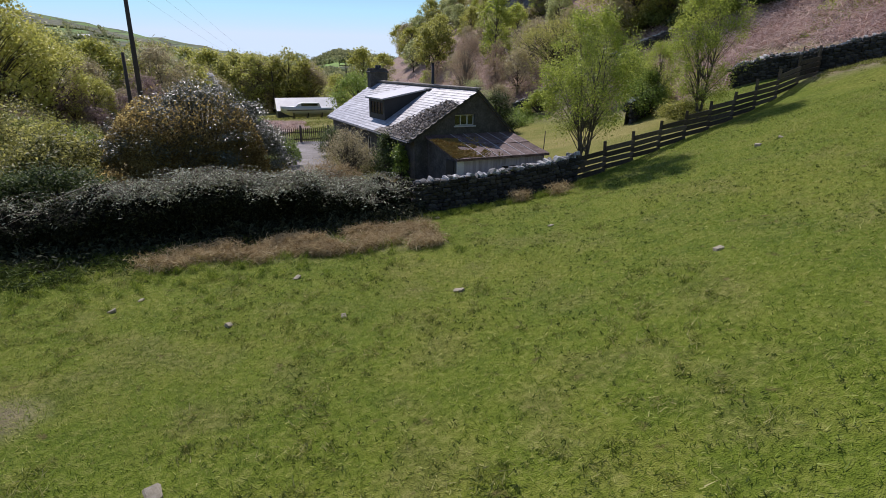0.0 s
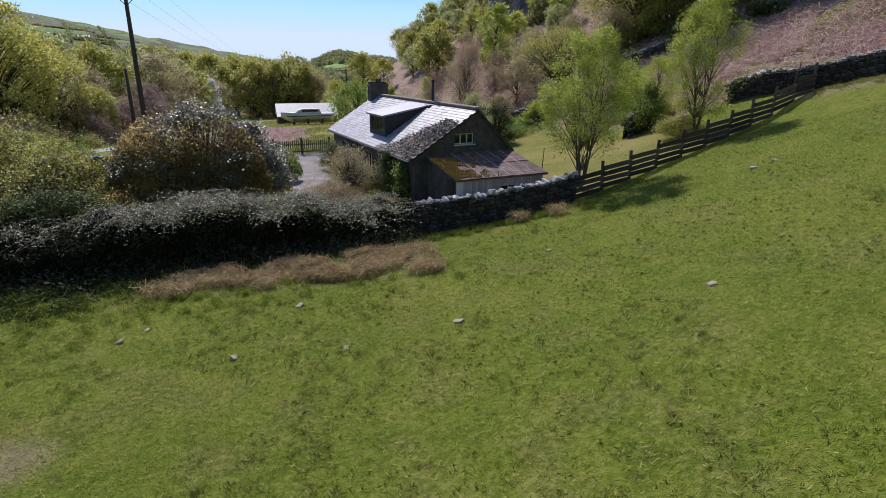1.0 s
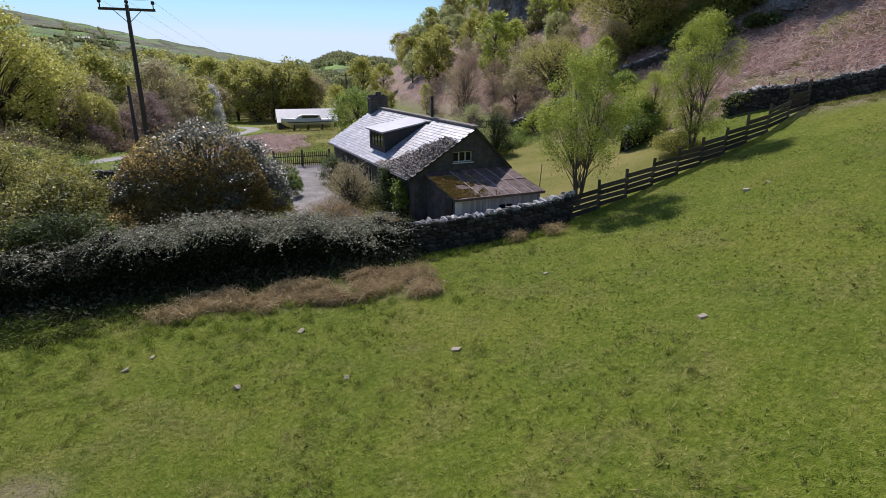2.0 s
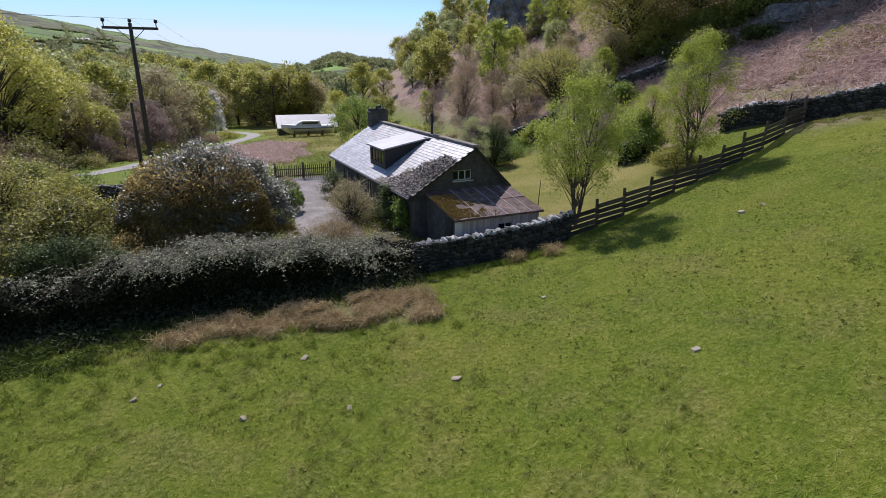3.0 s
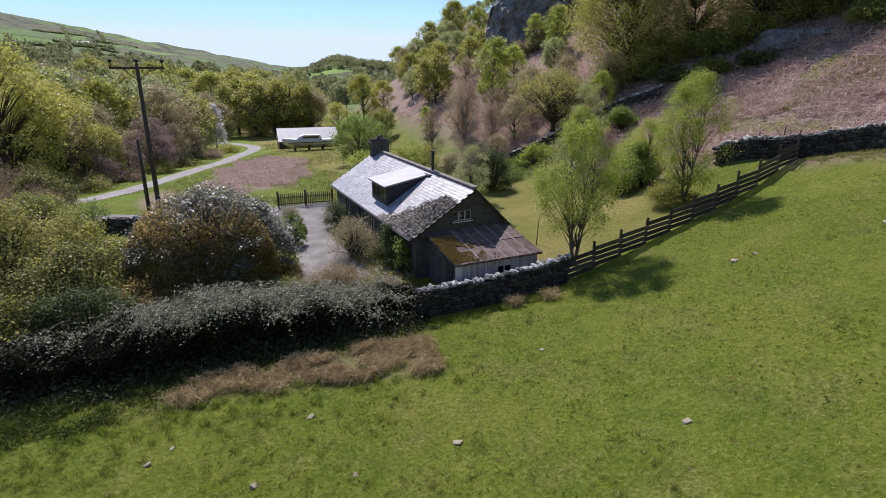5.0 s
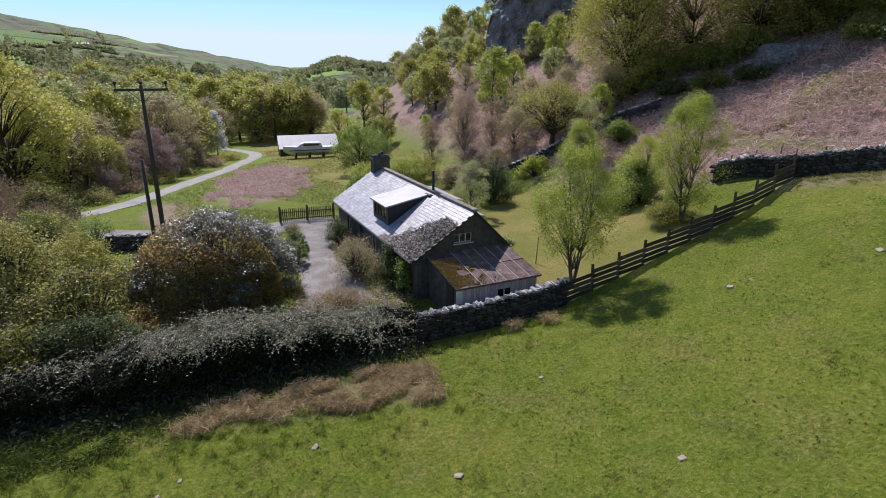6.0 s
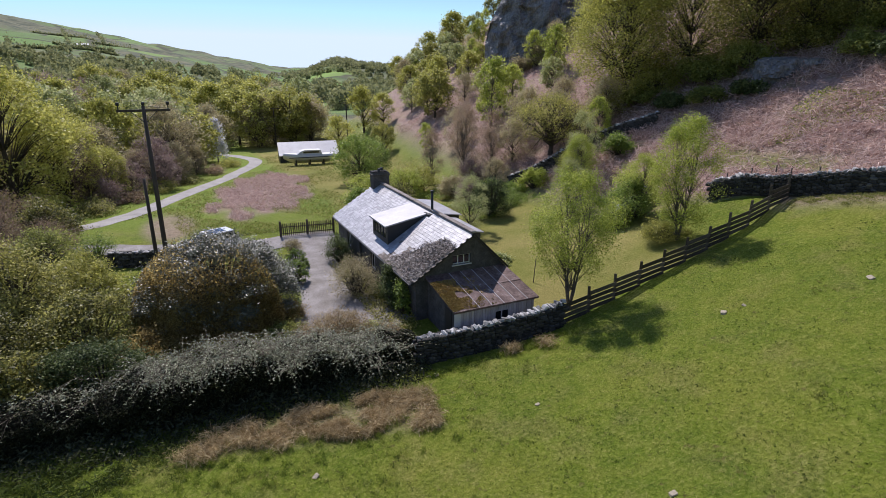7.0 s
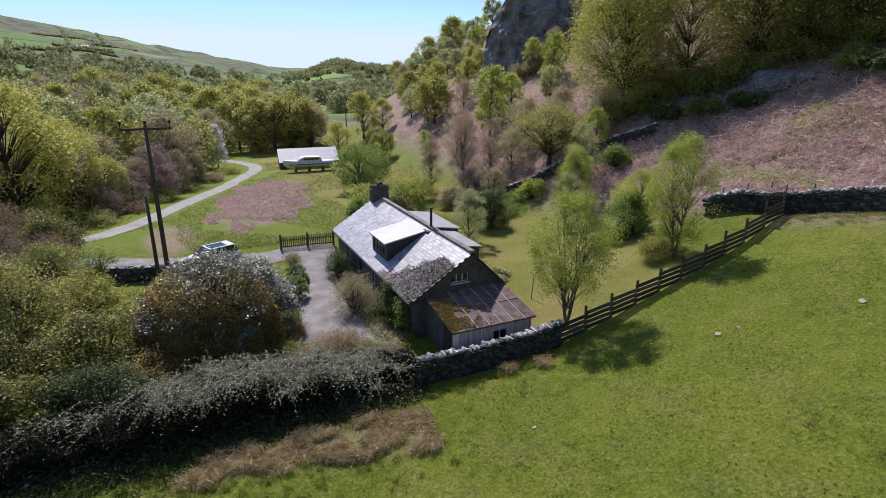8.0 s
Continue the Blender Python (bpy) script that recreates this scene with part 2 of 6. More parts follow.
def leaves_mesh(name, centres, length, width, rng, material, parent=None, up=0.0, label="", droop=0.0, tri=True, lay=0.0):
    """Many small pointed leaves, one flat kite (or blade) each, at the given centres."""
    n = len(centres)
    c = np.asarray(centres, float)
    d = rng.normal(size=(n, 3))
    d[:, 2] = d[:, 2] * (1 - abs(up)) + up * 1.5 - droop
    d /= np.linalg.norm(d, axis=1)[:, None]
    s = np.cross(d, rng.normal(size=(n, 3)))
    s /= np.linalg.norm(s, axis=1)[:, None] + 1e-9
    if lay:
        up_n = rng.normal(size=(n, 3)) * lay + np.array([0, 0, 1.0])
        up_n /= np.linalg.norm(up_n, axis=1)[:, None]
        d -= up_n * (d * up_n).sum(1)[:, None]
        d /= np.linalg.norm(d, axis=1)[:, None] + 1e-9
        s = np.cross(d, up_n)
    ln = length * rng.uniform(0.6, 1.4, n)[:, None]
    wd = width * rng.uniform(0.6, 1.4, n)[:, None]
    if tri:
        v = np.stack([c - d * ln / 2 + s * wd / 2, c + d * ln / 2, c - d * ln / 2 - s * wd / 2], 1).reshape(-1, 3)
    else:
        v = np.stack([c - d * ln / 2, c + s * wd / 2 - d * ln * .05, c + d * ln / 2, c - s * wd / 2 - d * ln * .05], 1).reshape(-1, 3)
    q = 3 if tri else 4
    me = bpy.data.meshes.new(name)
    me.vertices.add(q * n)
    me.vertices.foreach_set("co", v.ravel())
    me.loops.add(q * n)
    me.loops.foreach_set("vertex_index", np.arange(q * n))
    me.polygons.add(n)
    me.polygons.foreach_set("loop_start", np.arange(n) * q)
    me.update(calc_edges=True)
    me.materials.append(material)
    ob = new(name, me)
    if parent:
        ob.parent = parent
    if label:
        tagged(ob, label)
    return ob


# Terrain
def softplus(s, k):
    return k * np.logaddexp(0, s / k)


def ground_z(x, y):
    """Height of the land: a tilted pasture running down to a valley floor, a steep bank beyond, far hills."""
    x, y = np.asarray(x, float), np.asarray(y, float)
    yy = np.maximum(y - 46, 0)
    low = .6 + .45 / (1 + np.exp(-np.clip(y - 24.5, -40, 40) / .8)) + softplus(.28 * x - .22 * y + .7, 1.0) - .055 * np.minimum(yy, 85) - .01 * np.clip(yy - 85, 0, 400)
    foot = 29.5 + .12 * softplus(y - 48, 5.)
    fade = np.clip((212 - y) / 70, 0, 1)
    fade = fade * fade * (3 - 2 * fade)
    bank = (.3 + .62 * (np.minimum(x, 160) - foot)) * fade - 12 * (1 - fade)
    step = np.clip((x - 30.5) / 4.0, 0, 1) * np.clip((34 - y) / 6, 0, 1)
    near = np.logaddexp(low, bank) + .38 * step * step * (3 - 2 * step)
    r = np.hypot(x, y)
    b = np.degrees(np.arctan2(x, y))
    rise = np.clip((r - 160) / 1170, 0, 1)
    side = 1300 * np.tan(np.radians(np.clip(1.23 - .195 * (b + .9), -1.0, 9.0))) + 40
    left = side * rise ** 1.25 * (b < 40)
    knoll = 19 * np.exp(-((r - 760) / 170) ** 2) * np.exp(-((b - 15) / 2.4) ** 2) + 15 * np.exp(-((r - 820) / 200) ** 2) * np.exp(-((b - 19.5) / 2.6) ** 2)
    return near + np.where(r > 160, np.maximum(left, 0) + knoll, 0)


def lump(x, y):
    """Small unevenness of the turf, larger far away."""
    r = math.hypot(x, y)
    if r < 90:
        return noise.noise((x * .5, y * .5, 0)) * .05 + noise.noise((x * .13, y * .13, 3)) * .1
    return noise.noise((x * .02, y * .02, 3)) * min(6, r * .006)


def gz(x, y):
    return float(ground_z(x, y)) + lump(x, y)


def wall_x(y):
    """Plan line of the field wall at the top of the pasture."""
    return np.interp(y, [-8, 4, 11, 16, 18.3, 22, 25, 26.6, 29], [44, 39, 37.3, 36.3, 35.9, 35.4, 34.9, 33.6, 33.0])


def foot_x(y):
    """Plan line of the foot of the bank."""
    return 29.5 + .6 * math.log1p(math.exp((y - 48) / 5))


def patch_r(x, y):
    """Less than one inside the bracken patch of the valley meadow."""
    u, v = (x - 9.3) * .2 + (y - 72.5) * .98, (x - 9.3) * .98 - (y - 72.5) * .2
    return np.hypot(u / 16, v / 5.6) + .14 * np.sin(x * .9 + y * .35) + .1 * np.sin(y * .8 - x * .6) + .07 * np.sin(x * 2.3)


def rush_mid(x):
    return 20.1 - .19 * np.maximum(x, 0)


def rush_half(x):
    return .75 + .1 * np.clip(x, 0, 8)


def settle(pts):
    """Turns plan points with a height above the turf into places."""
    p = np.array(pts, float)
    z = ground_z(p[:, 0], p[:, 1]) + np.array([lump(a, b) for a, b in p[:, :2]])
    return np.stack([p[:, 0], p[:, 1], z + p[:, 2]], 1)


# Ground: one sheet to the horizon, denser where the camera looks
def build_ground():
    ang = np.concatenate([np.linspace(-25, 75, 350, endpoint=False), np.linspace(75, 335, 90, endpoint=False)])
    rad = np.concatenate([[0.5], np.geomspace(2.0, 6000.0, 290)])
    A, Rr = np.meshgrid(np.radians(ang), rad)
    X, Y = Rr * np.sin(A), Rr * np.cos(A)
    Z = ground_z(X, Y)
    na, nr = len(ang), len(rad)
    Z = Z + np.array([lump(a, b) for a, b in zip(X.ravel(), Y.ravel())]).reshape(X.shape)
    me = bpy.data.meshes.new("ground")
    verts = np.stack([X, Y, Z], -1).reshape(-1, 3)
    i, j = np.meshgrid(np.arange(nr - 1), np.arange(na), indexing="ij")
    k = (j + 1) % na
    quads = np.stack([i * na + j, i * na + k, (i + 1) * na + k, (i + 1) * na + j], -1).reshape(-1, 4)[:, ::-1]
    me.from_pydata(verts.tolist(), [], quads.tolist() + [tuple(range(na))])
    me.polygons.foreach_set("use_smooth", [True] * len(me.polygons))
    x, y = X.ravel(), Y.ravel()
    r = Rr.ravel()

    def soft(v, w):
        return np.clip(v / w + .5, 0, 1)
    foot = 29.5 + .12 * softplus(y - 48, 5.)
    beyond = np.where(y < 28, soft(x - wall_x(y) - .2, 1.0), soft(x - foot - 3, 5))
    green = soft(x - 38.6, 1.2) * soft(41.6 - x, 1.2) * soft(y - 21.5, 2) * soft(32 - y, 3)
    green = green * np.clip(.75 + .6 * np.sin(x * 1.7 + y * .9) * np.sin(y * 1.3), 0, 1)
    bracken = beyond * soft(300 - r, 60) * (1 - .8 * green)
    bracken = np.maximum(bracken, .7 * soft(x - wall_x(y) + 1.9, 1.6) * (y < 22))
    bracken = np.maximum(bracken, soft(1 - patch_r(x, y), .25))
    bracken = np.maximum(bracken, .75 * soft(1 - np.hypot((x + 1.6) / 2.2, (y - 55.5) / 6), .5))
    rush = soft(rush_half(x) - np.abs(y - rush_mid(x)), .9) * soft(x + 1.5, 2) * soft(8.2 - x, .5)
    mud = soft(.75 - np.hypot((x + 4.2) / 1.5, y - 11.6), .5)
    bracken = np.maximum(bracken, np.maximum(rush * .45, mud * .5))
    lawn = soft(y - 21.8, .6) * soft(x - 15, 2) * soft(foot - x, 3)
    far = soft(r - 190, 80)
    for nm, val in (("bracken", bracken), ("lawn", lawn), ("far", far)):
        at = me.attributes.new(nm, "FLOAT", "POINT")
        at.data.foreach_set("value", val.astype(np.float32))
    me.materials.append(ground_material())
    return tagged(new("ground", me), "sloping green pasture, mown lawn, bracken bank and distant hills", "ground", kind="structure")


def ground_material():
    m = bpy.data.materials.new("land")
    m.use_nodes = True
    n, ln = m.node_tree.nodes, m.node_tree.links.new
    b = n["Principled BSDF"]
    geo = n.new("ShaderNodeNewGeometry")

    def nz(scale, detail=4.0):
        t = n.new("ShaderNodeTexNoise")
        t.inputs["Scale"].default_value, t.inputs["Detail"].default_value = scale, detail
        ln(geo.outputs["Position"], t.inputs["Vector"])
        return t.outputs["Fac"]

    def ramp(fac, stops, lo=.3, hi=.7):
        r = n.new("ShaderNodeValToRGB")
        while len(r.color_ramp.elements) < len(stops):
            r.color_ramp.elements.new(.5)
        for i, (e, c) in enumerate(zip(r.color_ramp.elements, stops)):
            e.position = lo + (hi - lo) * i / (len(stops) - 1)
            e.color = (*c, 1)
        ln(fac, r.inputs["Fac"])
        return r.outputs["Color"]

    def mixc(fac, a, c, kind="MIX"):
        x = n.new("ShaderNodeMix")
        x.data_type, x.blend_type = "RGBA", kind
        if isinstance(fac, float):
            x.inputs["Factor"].default_value = fac
        else:
            ln(fac, x.inputs["Factor"])
        ln(a, x.inputs[6])
        ln(c, x.inputs[7])
        return x.outputs[2]

    def attr(nm):
        a = n.new("ShaderNodeAttribute")
        a.attribute_name = nm
        return a.outputs["Fac"]

    broad, mid, fine, tiny = nz(.22), nz(1.3), nz(7.0), nz(40.0)
    grass = mixc(.5, ramp(broad, [(.112, .168, .013), (.165, .214, .018), (.24, .247, .035)], .35, .65), ramp(mid, [(.08, .124, .011), (.15, .2, .016), (.24, .247, .045)], .34, .66))
    grass = mixc(.32, grass, ramp(fine, [(.035, .06, .008), (.15, .2, .02), (.4, .38, .12)], .32, .7))
    grass = mixc(ramp(nz(2.6, 6), [(1, 1, 1), (0, 0, 0)], .25, .36), grass, ramp(tiny, [(.09, .085, .02), (.17, .145, .045)]))
    grass = mixc(ramp(nz(.5, 5), [(0, 0, 0), (.28, .28, .28)], .52, .66), grass, ramp(fine, [(.14, .11, .04), (.36, .29, .13)], .35, .65))
    lawn = mixc(.5, ramp(mid, [(.2, .21, .035), (.29, .265, .065)], .35, .65), ramp(fine, [(.17, .17, .03), (.36, .31, .1)], .35, .65))
    lawn = mixc(.4, lawn, ramp(broad, [(.14, .18, .03), (.36, .3, .12)], .38, .62))
    brk = mixc(.5, ramp(nz(.5), [(.24, .155, .13), (.42, .295, .255), (.26, .24, .1)]), ramp(nz(4.0), [(.13, .09, .075), (.35, .25, .21), (.55, .43, .38)]))
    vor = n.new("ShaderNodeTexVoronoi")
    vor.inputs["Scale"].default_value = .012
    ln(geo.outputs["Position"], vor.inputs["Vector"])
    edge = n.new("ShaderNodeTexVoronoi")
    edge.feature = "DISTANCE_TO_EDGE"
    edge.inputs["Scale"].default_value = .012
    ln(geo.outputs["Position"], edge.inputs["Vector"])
    # Far fields and woods: blue raised a little, distance haze put into the colour
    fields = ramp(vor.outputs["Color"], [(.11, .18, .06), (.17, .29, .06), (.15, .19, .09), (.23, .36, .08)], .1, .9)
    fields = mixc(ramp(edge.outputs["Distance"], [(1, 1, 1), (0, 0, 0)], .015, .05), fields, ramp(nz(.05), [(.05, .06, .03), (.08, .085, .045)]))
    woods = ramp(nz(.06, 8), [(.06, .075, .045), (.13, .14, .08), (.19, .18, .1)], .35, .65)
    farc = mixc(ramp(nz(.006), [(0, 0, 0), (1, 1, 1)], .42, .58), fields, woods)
    rough = mixc(.5, ramp(nz(.25), [(.13, .2, .025), (.19, .27, .03), (.25, .26, .07)], .35, .68), ramp(nz(3.0), [(.1, .15, .02), (.18, .25, .03), (.3, .3, .1)], .3, .72))
    sep = n.new("ShaderNodeSeparateXYZ")
    ln(geo.outputs["Position"], sep.inputs[0])
    beyond = n.new("ShaderNodeMapRange")
    beyond.inputs["From Min"].default_value, beyond.inputs["From Max"].default_value = 50.0, 60.0
    ln(sep.outputs["Y"], beyond.inputs["Value"])
    grass = mixc(beyond.outputs[0], grass, rough)
    col = mixc(attr("lawn"), grass, lawn)
    col = mixc(attr("bracken"), col, brk)
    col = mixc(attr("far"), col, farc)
    ln(col, b.inputs["Base Color"])
    b.inputs["Roughness"].default_value = .9
    b.inputs["Specular IOR Level"].default_value = .15
    bp = n.new("ShaderNodeBump")
    bp.inputs["Strength"].default_value, bp.inputs["Distance"].default_value = .8, .1
    add = n.new("ShaderNodeMath")
    add.operation = "ADD"
    ln(fine, add.inputs[0])
    ln(tiny, add.inputs[1])
    ln(add.outputs[0], bp.inputs["Height"])
    ln(bp.outputs[0], b.inputs["Normal"])
    return m


build_ground()


def strip(name, pts, width, material, label, lift=.03):
    """A ribbon that follows the land along a smooth line of plan points."""
    P = [Vector((x, y, 0)) for x, y in pts]
    line = []
    for i in range(len(P) - 1):
        a, b2, c, d = P[max(i - 1, 0)], P[i], P[i + 1], P[min(i + 2, len(P) - 1)]
        for k in range(8):
            t = k / 8
            line.append(.5 * ((2 * b2) + (c - a) * t + (2 * a - 5 * b2 + 4 * c - d) * t * t + (3 * b2 - a - 3 * c + d) * t ** 3))
    line.append(P[-1])
    sp = Soup()
    for i, p in enumerate(line):
        d = (line[min(i + 1, len(line) - 1)] - line[max(i - 1, 0)]).normalized()
        s = Vector((d.y, -d.x, 0))
        for k in range(7):
            u = (k / 6 - .5) * width * (1 + .12 * noise.noise((i * .35, k * 3.0, 1)))
            q = p + s * u
            sp.v.append((q.x, q.y, gz(q.x, q.y) + lift + .03 * (1 - (k / 3 - 1) ** 2)))
    for i in range(len(line) - 1):
        for k in range(6):
            a = i * 7 + k
            sp.f.append((a, a + 1, a + 8, a + 7))
    return tagged(sp.ob(name, material), label, name, kind="structure")

strip("lane", [(-30, 48), (-22, 52), (-14, 56.3), (-8.2, 59.9), (-4.35, 65.1), (-.9, 73.4), (3.7, 82.8), (9.2, 95.9), (12.5, 106), (13.2, 113), (12, 120), (9.3, 127.6), (3, 133), (-8, 138)], 2.35, M_ROAD, "pale grey single-track lane curving through the valley")
strip("drive", [(9.6, 46.2), (9.2, 44), (8.4, 41), (7.7, 38), (7.5, 33), (6.6, 29.5), (5.2, 27.5), (4, 26.6)], 3.4, M_GRAVEL, "pale gravel drive beside the cottage", lift=.05)
strip("yard", [(9.9, 26.2), (9.3, 27.6), (8.4, 29), (7.6, 31)], 3.6, M_GRAVEL, "gravel yard beside the cottage corner", lift=.04)
strip("parking", [(-14, 52.5), (-9.5, 50.6), (-6, 48.7), (-2, 46.6), (2, 45.2), (5.2, 44.6), (8.5, 45.2)], 3.0, M_GRAVEL, "gravel parking strip beside the lane", lift=.04)

RNG = np.random.default_rng(5)
rnd = random.Random(7)


# Trees
def tree(name, label, height, spread, base, n_clusters, n_leaves, leaf, lmat, bark=M_BARK, trunk=.2, stems=1, seed=1,
         shape="round", droop=0.0, cluster=.3, bare=False, tri=True):
    """A tapered trunk with limbs that reach clumps of leaves; origin at the foot."""
    rg = np.random.default_rng(seed)
    root = new(name)
    tagged(root, label, "tree")
    sp = Soup()
    tops = []
    for s in range(stems):
        a = 2 * math.pi * (s + rg.uniform(0, .5)) / stems
        lean = (.0 if stems == 1 else spread * .35)
        pts, rad = [], []
        for k in range(7):
            u = k / 6
            pts.append((math.cos(a) * lean * u ** .8 + rg.normal() * .012 * height * u, math.sin(a) * lean * u ** .8 + rg.normal() * .012 * height * u, height * (.92 if stems == 1 else .8) * u))
            rad.append(trunk * (1 - .88 * u) * (1.25 if k == 0 else 1) / stems ** .4)
        sp.tube(pts, rad, 7)
        tops.append(pts)
    cen = []
    for c in range(n_clusters):
        u = rg.uniform(0, 1) ** .8
        h = base + (height - base) * u
        if shape == "round":
            w = spread * math.sqrt(max(0.04, 1 - (2 * u - .85) ** 2 * .8))
        elif shape == "cone":
            w = spread * (1.05 - .85 * u)
        else:
            w = spread * (.45 + 1.1 * u * (1 - u) * 2) * (1 if u < .8 else .7)
        rr = w * math.sqrt(rg.uniform(.3, 1))
        a = rg.uniform(0, 2 * math.pi)
        p = np.array([math.cos(a) * rr, math.sin(a) * rr, h])
        cen.append(p)
        pts = tops[c % stems]
        k = min(5, max(1, int(6 * max(0, (h - rr * .7)) / height)))
        q = Vector(pts[k])
        m = q.lerp(Vector(p), .55) + Vector((rg.normal() * .05, rg.normal() * .05, .06 * rr)) * 2
        r0 = trunk * .38 * (1 - .75 * k / 6) / stems ** .3
        sp.tube([q, m, p], [r0, r0 * .5, r0 * .12], 3)
        for b in range(2 if bare else 0):
            e = Vector(p) + Vector(rg.normal(size=3)) * spread * .22
            sp.tube([m.lerp(Vector(p), .4), e], [r0 * .3, r0 * .06], 3)
    sp.ob("trunk", bark, root)
    cen = np.array(cen)
    idx = rg.integers(0, n_clusters, n_leaves)
    size = spread * cluster * rg.uniform(.6, 1.3, n_clusters)
    off = rg.normal(size=(n_leaves, 3)) * size[idx][:, None] * np.array([.55, .55, .45])
    off[:, 2] -= droop * np.abs(rg.normal(size=n_leaves)) * size[idx]
    pts = cen[idx] + off
    pts[:, 2] = np.maximum(pts[:, 2], base * .6)
    leaves_mesh("crown", pts, leaf[0], leaf[1], rg, lmat, root, droop=droop, tri=tri, lay=.9)
    return root


def plant(ob, x, y, rz=0.0, s=1.0, sz=None, sink=.1):
    c = copy_thing(ob, pose(x, y, gz(x, y) - sink, 0, 0, rz))
    c.scale = (s, s, sz or s)
    return c


def stow(ob):
    """Removes the pattern tree once its copies stand."""
    for o in list(ob.children_recursive) + [ob]:
        bpy.data.objects.remove(o)


# Cottage: gable end towards the pasture, ridge running away from it
HX0, HX1, HY0, HY1 = 10.75, 16.3, 26.1, 42.0
EAVE_L, EAVE_R, RIDGE, RX = 3.47, 3.64, 5.88, 14.24
XL, XR = 10.38, 16.52
FLOOR = 0.9


def roof_z(x):
    return RIDGE - (RX - x) * (RIDGE - EAVE_L) / (RX - XL) if x < RX else RIDGE - (x - RX) * (RIDGE - EAVE_R) / (XR - RX)


def build_house():
    h = thing("cottage", 0, 0, 0, "old stone cottage with a pale slate roof and lean-to", "house")
    bm = bmesh.new()
    prof = [(HX0, FLOOR - .5), (HX1, FLOOR - .5), (HX1, roof_z(HX1) - .12), (RX, RIDGE - .14), (HX0, roof_z(HX0) - .12)]
    t = .45
    prism(bm, prof, "y", HY1 - t, HY1)
    # front gable in pieces round its window
    wx0, wx1, wz0, wz1 = 13.0, 14.14, 4.08, 4.64
    def xl(z):
        return RX - (RIDGE - .13 - z) * (RX - XL) / (RIDGE - EAVE_L)
    def xr(z):
        return RX + (RIDGE - .13 - z) * (XR - RX) / (RIDGE - EAVE_R)
    prism(bm, [(HX0, FLOOR - .5), (HX1, FLOOR - .5), (HX1, roof_z(HX1) - .13), (xr(wz0), wz0), (xl(wz0), wz0), (HX0, roof_z(HX0) - .13)], "y", HY0, HY0 + t)
    prism(bm, [(xl(wz0), wz0), (wx0, wz0), (wx0, wz1), (xl(wz1), wz1)], "y", HY0, HY0 + t)
    prism(bm, [(wx1, wz0), (xr(wz0), wz0), (xr(wz1), wz1), (wx1, wz1)], "y", HY0, HY0 + t)
    prism(bm, [(xl(wz1), wz1), (xr(wz1), wz1), (RX, RIDGE - .14)], "y", HY0, HY0 + t)
    # side walls: the drive side has window and door openings
    box(bm, HX1 - t, HX1, HY0 + t, HY1 - t, FLOOR - .5, roof_z(HX1) - .2)
    holes = [(29.4, 30.3, FLOOR, 2.95), (33.0, 34.0, 1.75, 2.85), (35.6, 36.5, FLOOR, 2.95), (38.6, 39.5, 1.75, 2.85)]
    y = HY0 + t
    top = roof_z(HX0) - .13
    for y0, y1, z0, z1 in holes:
        box(bm, HX0, HX0 + t, y, y0, FLOOR - .5, top)
        if z0 > FLOOR:
            box(bm, HX0, HX0 + t, y0, y1, FLOOR - .5, z0)
        else:
            box(bm, HX0, HX0 + t, y0, y1, FLOOR - .5, FLOOR)
        box(bm, HX0, HX0 + t, y0, y1, z1, top)
        y = y1
    box(bm, HX0, HX0 + t, y, HY1 - t, FLOOR - .5, top)
    part("wall", bm, M_RUBBLE, h, "dark rubble stone wall")
    part("floor", boxes((HX0 + t, HX1 - t, HY0 + t, HY1 - t, FLOOR - .3, FLOOR)), M_RUBBLE, h)
    # roof decks under the slates
    for nm, x0, x1 in (("roof", XL, RX), ("roof", XR, RX)):
        bm = bmesh.new()
        z0, z1 = roof_z(x0), RIDGE
        prism(bm, [(x0, z0 - .1), (x1, z1 - .1), (x1, z1 - .02), (x0, z0 - .02)], "y", HY0 - .18, HY1 + .1)
        part(nm, bm, M_SLATE_REST, h, "pale grey slate roof slope")
    bm = boxes((RX - .16, RX + .16, HY0 - .2, HY1 - .5, RIDGE - .03, RIDGE + .1), bevel=.03)
    part("ridge_capping", bm, M_MOSSY, h)
    # barge boards on the gable
    for x0 in (XL, XR):
        bm = bmesh.new()
        prism(bm, [(x0, roof_z(x0) - .16), (RX, RIDGE - .16), (RX, RIDGE - .01), (x0, roof_z(x0) - .01)], "y", HY0 - .21, HY0 - .18)
        part("barge_board", bm, M_PAINTDK, h)
    # gutter along the drive side
    sp = Soup()
    sp.tube([(XL - .04, HY0 - .1, EAVE_L - .12), (XL - .04, HY1, EAVE_L - .12)], [.05, .05], 8)
    sp.ob("gutter", M_DARK, h)
    return h


